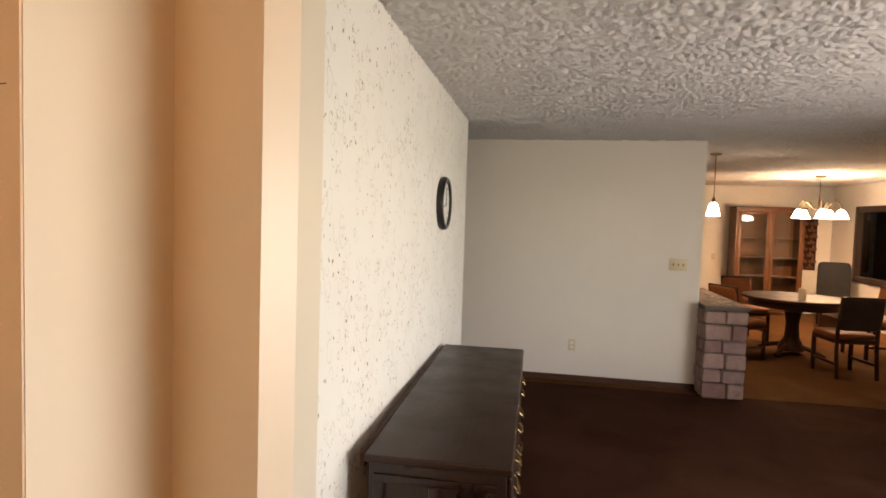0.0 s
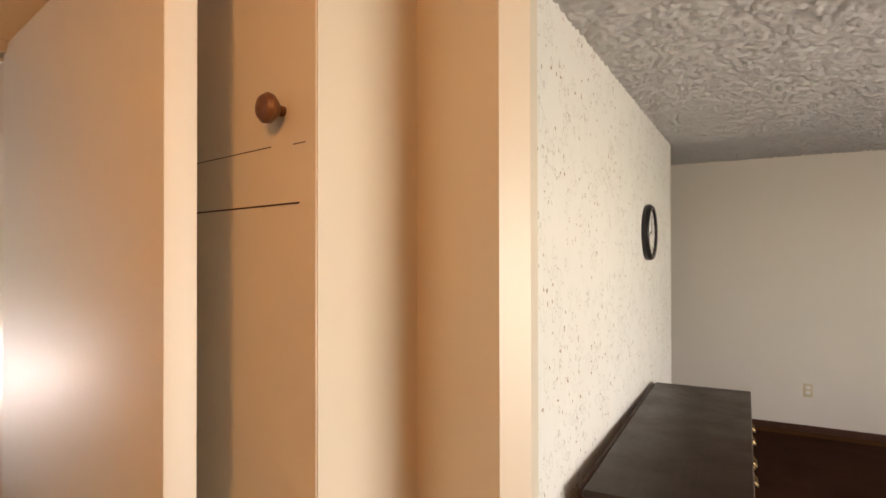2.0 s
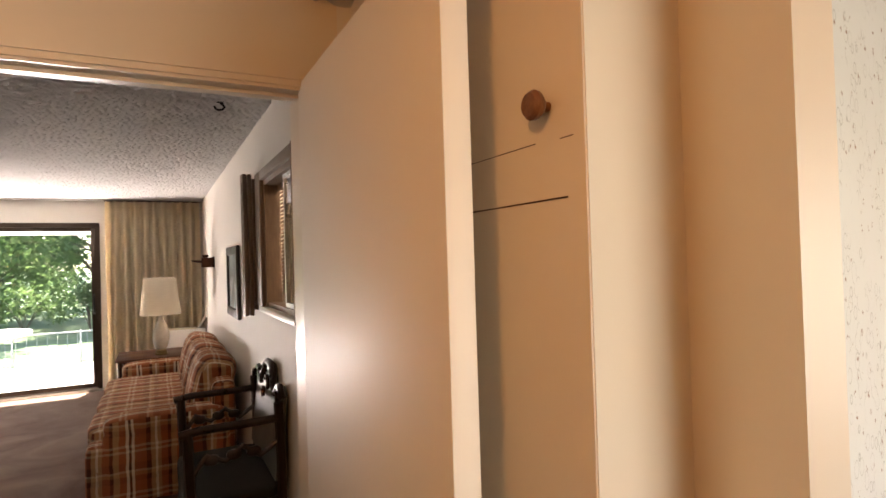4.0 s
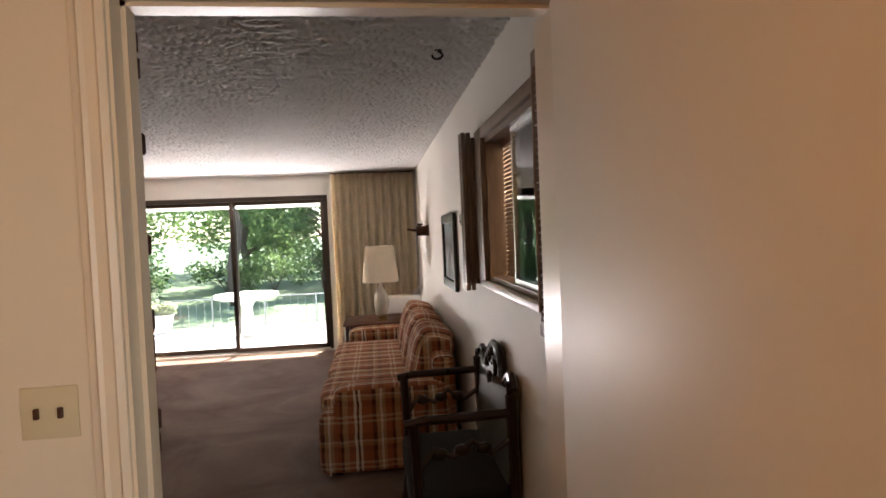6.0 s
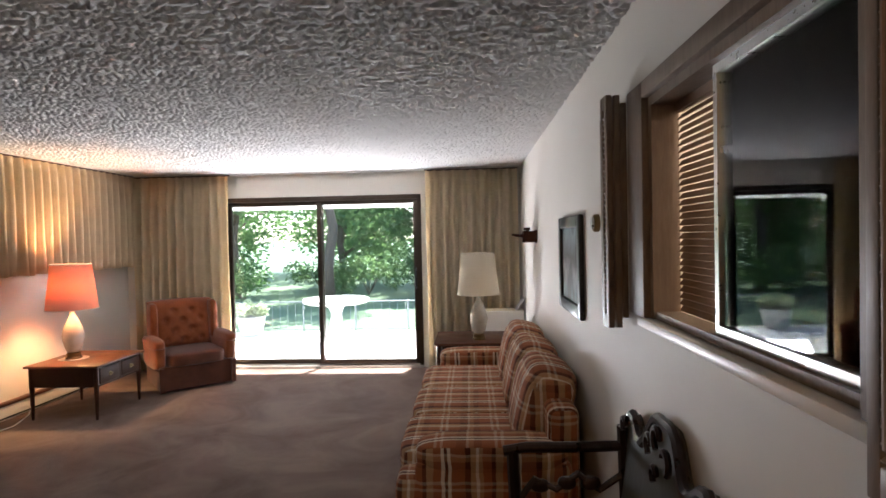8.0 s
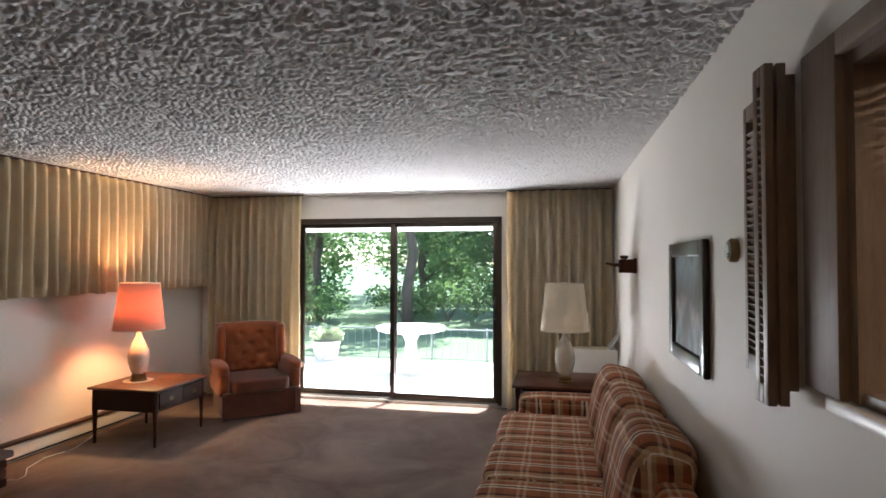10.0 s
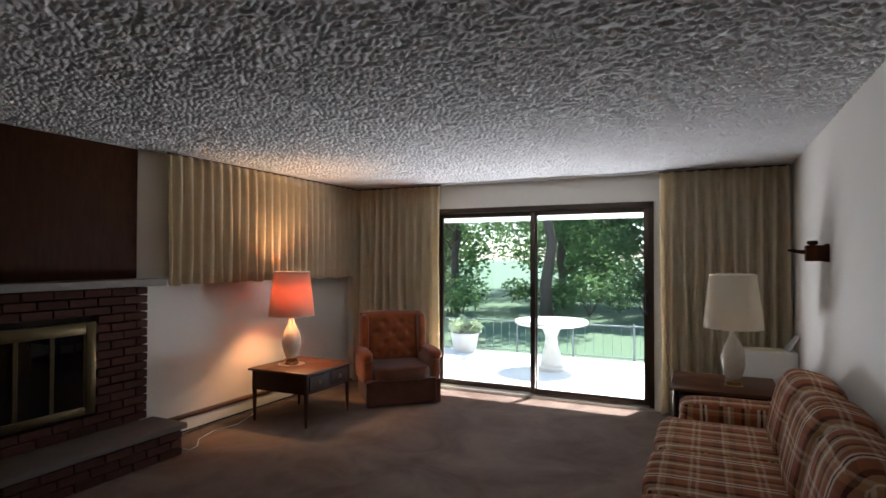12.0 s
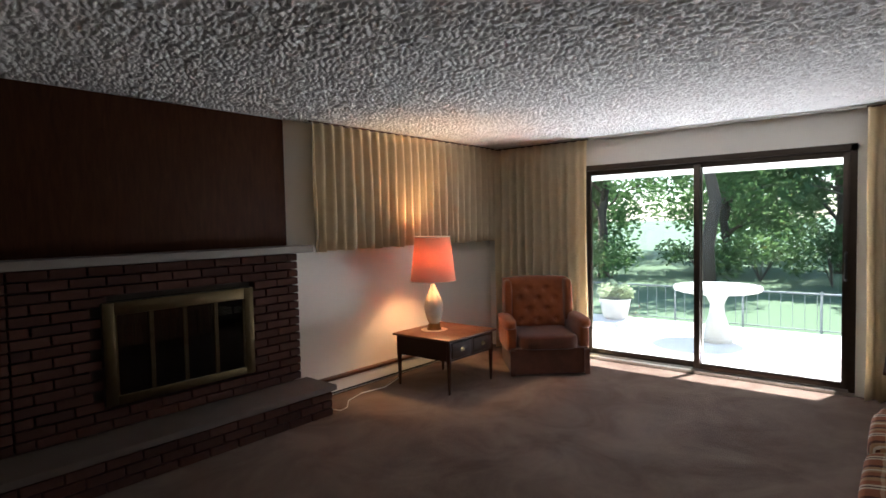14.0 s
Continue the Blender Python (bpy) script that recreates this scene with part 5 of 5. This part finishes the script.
hutch()
lt = thing("lattice_shelf", "carved wooden lattice panel on the wall", "wall panel", HF @ pose(5.45, 9.70, 0.85))
part("back", rbox(0, 0.33, 0.0, 0.02, 0, 0.98, 0.003), "walnut_dark", lt)
for j in range(8):
    for i in range(2):
        x, zz = i * 0.165 + (0.04 if j % 2 else 0), j * 0.12
        part("block", rbox(x + 0.005, x + 0.13, -0.03, 0.0, zz + 0.02, zz + 0.07, 0.006), "oak", lt)
        part("block", rbox(x + 0.05, x + 0.09, -0.022, 0.0, zz + 0.071, zz + 0.118, 0.006), "oak", lt)
hb = thing("high_backed_chair", "high-backed black vinyl chair in the dining room corner", "chair", HF @ pose(5.50, 8.3, 0.004, 0, 0, -18))
part("backrest", cushion(-0.24, 0.24, -0.05, 0.05, 0.42, 1.08, 0.25, m=pose(0, 0.14, 0, -4)), "dark", hb, smooth="all")
part("seat", cushion(-0.25, 0.25, -0.30, 0.20, 0.38, 0.50, 0.3), "dark", hb, smooth="all")
for x in (-0.20, 0.20):
    for y in (-0.24, 0.16):
        part("leg", rbox(x - 0.02, x + 0.02, y - 0.02, y + 0.02, 0, 0.40, 0.004), "walnut_dark", hb)
wd = thing("window_2", "dark-framed dining room window", "window", HF, kind="structure")
part("window_frame", boxes((6.0, 6.12, 7.0, 7.10, 0.74, 2.05), (6.0, 6.12, 8.75, 8.85, 0.74, 2.05), (6.0, 6.12, 7.1, 8.75, 1.95, 2.05), (6.0, 6.12, 7.1, 8.75, 0.74, 0.84), r=0.006), "darkwood", wd)
part("pane", boxes((6.07, 6.076, 7.1, 8.75, 0.84, 1.95)), "glass", wd).visible_shadow = False
o2 = thing("wall_outlet", "almond wall plate in the dining room", "outlet", HF @ pose(3.96, 9.75, 1.04))
part("plate", rbox(-0.036, 0.036, -0.006, 0, -0.058, 0.058, 0.002), "almond", o2)
w3 = thing("window_3", "entry window", "window", HF, kind="structure")
part("window_frame", boxes((3.76, 3.86, -2.2, -2.15, 0.4, 2.1), (3.76, 3.86, 1.55, 1.6, 0.4, 2.1), (3.76, 3.86, -2.15, 1.55, 2.05, 2.1), (3.76, 3.86, -2.15, 1.55, 0.4, 0.45), (3.79, 3.83, -0.32, -0.28, 0.45, 2.05)), "white", w3)


# ---------------------------------------------------------------- patio and garden
pt = thing("patio_table", "round cast-stone pedestal table in the sun", "table", pose(-10.86, -2.03, -0.12))
part("top", lathe([(0.0, 0.66), (0.45, 0.665), (0.53, 0.69), (0.545, 0.72), (0.53, 0.745), (0.0, 0.75)], 44), "caststone", pt, smooth=40)
part("pedestal", lathe([(0.19, 0.0), (0.20, 0.05), (0.16, 0.08), (0.15, 0.20), (0.10, 0.36), (0.085, 0.50), (0.13, 0.60), (0.20, 0.66)], 28), "caststone", pt, smooth=40)
fn = thing("wire_fence", "low galvanised wire fence at the patio's edge", "fence", pose(-12.25, 0, -0.20))
part("top_wire", tube([(0, -9, 0.62), (0, 0, 0.62), (0, 5, 0.62)], 0.014, 6), "wire", fn)
part("low_wire", tube([(0, -9, 0.10), (0, 0, 0.10), (0, 5, 0.10)], 0.008, 6), "wire", fn)
post = part("post", tube([(0, 0, 0), (0, 0, 0.66)], 0.018, 8), "wire", fn)
post.matrix_basis = pose(0, -9, 0)
for k in range(1, 15):
    shared("post", post.data, fn, pose(0, -9 + k, 0))
stay = part("stay", tube([(0, 0, 0.10), (0, 0, 0.62)], 0.004, 5), "wire", fn)
stay.matrix_basis = pose(0, -8.85, 0)
for k in range(1, 92):
    shared("stay", stay.data, fn, pose(0, -8.85 + k * 0.15, 0))


def leaves(rnd, blobs, count, size, bm_name, mat, parent, label=""):
    """Many small leaf blades scattered over clumps given as (centre, radius)."""
    vs, fs = [], []
    total = sum(r ** 2 for _, r in blobs)
    for c, r in blobs:
        for _ in range(int(count * r ** 2 / total)):
            d = Vector((rnd.gauss(0, 1), rnd.gauss(0, 1), rnd.gauss(0, 1))).normalized()
            p = Vector(c) + d * r * rnd.uniform(0.45, 1.08)
            a = Vector((rnd.gauss(0, 1), rnd.gauss(0, 1), rnd.gauss(0, 0.6))).normalized()
            b = a.orthogonal().normalized()
            s = size * rnd.uniform(0.6, 1.4)
            k = len(vs)
            vs += [tuple(p - a * s), tuple(p + b * s * 0.5), tuple(p + a * s), tuple(p - b * s * 0.5)]
            fs.append((k, k + 1, k + 2, k + 3))
    me = bpy.data.meshes.new(bm_name)
    me.from_pydata(vs, [], fs)
    me.materials.append(M[mat])
    ob = new(bm_name, me)
    ob.parent = parent
    if label:
        tagged(ob, label)
    return ob


def tree(x, y, height, spread, trunk, seed, mat, label, clear=0.35, count=5200, leaf=0.085):
    rnd = random.Random(seed)
    t = thing("tree", label, "tree", pose(x, y, -0.20))
    pts = [Vector((0, 0, 0))]
    for k in range(1, 7):
        pts.append(Vector((rnd.uniform(-0.10, 0.10) * k * 0.5, rnd.uniform(-0.10, 0.10) * k * 0.5, height * 0.75 * k / 6)))
    part("trunk", tube(pts, trunk, 9, taper=0.35), "bark", t, smooth="all")
    blobs = []
    for k in range(11):
        base = pts[2] + (pts[-1] - pts[2]) * (k / 11.0) if clear > 0.2 else pts[1] + (pts[-1] - pts[1]) * (k / 11.0)
        base.z = max(base.z, height * clear * 0.8)
        a = rnd.uniform(0, 2 * math.pi)
        end = base + Vector((math.cos(a) * spread * rnd.uniform(0.5, 1.0), math.sin(a) * spread * rnd.uniform(0.5, 1.0), rnd.uniform(0.0, 0.28) * height))
        mid = (base + end) / 2 + Vector((0, 0, 0.10 * spread))
        part("limb", tube([base, mid, end], trunk * 0.34, 6, taper=0.3), "bark", t, smooth="all")
        for f in (0.45, 0.75, 1.0):
            c = base + (end - base) * f + Vector((rnd.uniform(-0.3, 0.3), rnd.uniform(-0.3, 0.3), rnd.uniform(-0.2, 0.3)))
            blobs.append((c, spread * rnd.uniform(0.16, 0.30)))
    leaves(rnd, blobs, count, leaf, "crown", mat, t)
    return t


tree(-19.0, -7.2, 7.5, 2.8, 0.16, 21, "leaf2", "slim tree with bright green leaves in the sun", 0.25)
tree(-16.5, -3.55, 8.5, 3.0, 0.17, 22, "leaf", "thick-trunked shade tree behind the patio", 0.26)
tree(-18.0, -0.6, 5.4, 2.4, 0.09, 23, "leaf", "many-stemmed small tree with drooping branches", 0.16, 9000)
tree(-16.6, 1.8, 5.2, 2.4, 0.10, 24, "leaf", "many-stemmed small tree with dense leaves", 0.14, 9000)
tree(-22.5, -4.6, 7.0, 3.0, 0.15, 25, "leaf2", "sunlit tree further back in the garden", 0.2)
tree(-24.0, -12.5, 8.0, 3.4, 0.18, 26, "leaf2", "sunlit tree further back in the garden", 0.18)
tree(-21.5, -8.8, 8.0, 3.2, 0.16, 29, "leaf", "leafy tree behind the slim tree", 0.12, 9000)
tree(-23.0, -1.6, 8.0, 3.2, 0.17, 30, "leaf", "leafy tree at the back of the garden", 0.12, 9000)
tree(-20.5, 5.8, 7.5, 3.2, 0.18, 27, "leaf", "leafy tree in the shade of others", 0.15)
tree(-15.0, -9.5, 6.5, 2.4, 0.13, 28, "leaf", "leafy tree at the lawn's side", 0.22)


def shrub(x, y, w, h, seed, mat, label, count=1500, leaf=0.06):
    rnd = random.Random(seed)
    s = thing("shrub", label, "shrub", pose(x, y, -0.20))
    for k in range(5):
        part("stem", tube([(0, 0, 0), (rnd.uniform(-0.3, 0.3) * w, rnd.uniform(-0.3, 0.3) * w, h * 0.7)], 0.02, 5, taper=0.4), "bark", s)
    blobs = [(Vector((rnd.uniform(-0.5, 0.5) * w, rnd.uniform(-0.5, 0.5) * w, h * rnd.uniform(0.25, 0.8))), 0.34 * h * rnd.uniform(0.7, 1.2)) for _ in range(9)]
    leaves(rnd, blobs, count, leaf, "foliage", mat, s)


rg = random.Random(31)
for k in range(13):
    shrub(-17.0 - rg.uniform(0, 5), -13 + k * 1.65, 2.0, rg.uniform(0.9, 1.7), 40 + k, "leaf" if k % 3 else "leaf2", "leafy green shrub at the back of the lawn")
for k, (hx, hy) in enumerate(((8.6, 7.3), (9.4, 8.6), (10.4, 9.9))):
    at = HF @ Vector((hx, hy, 0))
    shrub(at.x, at.y, 2.0, 2.3, 61 + k, "leaf2", "tall leafy shrub outside the dining window")
wood_rnd = random.Random(77)
far = [(Vector((-25 - wood_rnd.uniform(0, 9), -30 + k * 0.5, wood_rnd.uniform(0.2, 6.5))), wood_rnd.uniform(1.1, 2.2)) for k in range(96)]
wl = tagged(new("far_woodland"), "hazy green woodland behind the garden", "woodland", "", "stuff")
leaves(wood_rnd, far, 52000, 0.16, "foliage", "leaf", wl)
pl = thing("flower_planter", "pale stone planter full of white blossoms", "planter", pose(-11.85, -3.85, -0.12))
part("pot", lathe([(0.16, 0.0), (0.20, 0.04), (0.25, 0.30), (0.27, 0.34), (0.23, 0.34), (0.22, 0.28), (0.0, 0.28)], 28), "caststone", pl, smooth=40)
fr2 = random.Random(8)
leaves(fr2, [(Vector((fr2.uniform(-0.18, 0.18), fr2.uniform(-0.18, 0.18), 0.40 + fr2.uniform(0, 0.12))), 0.13) for _ in range(9)], 1400, 0.03, "blossoms", "petal", pl, "white and pale green blossoms")
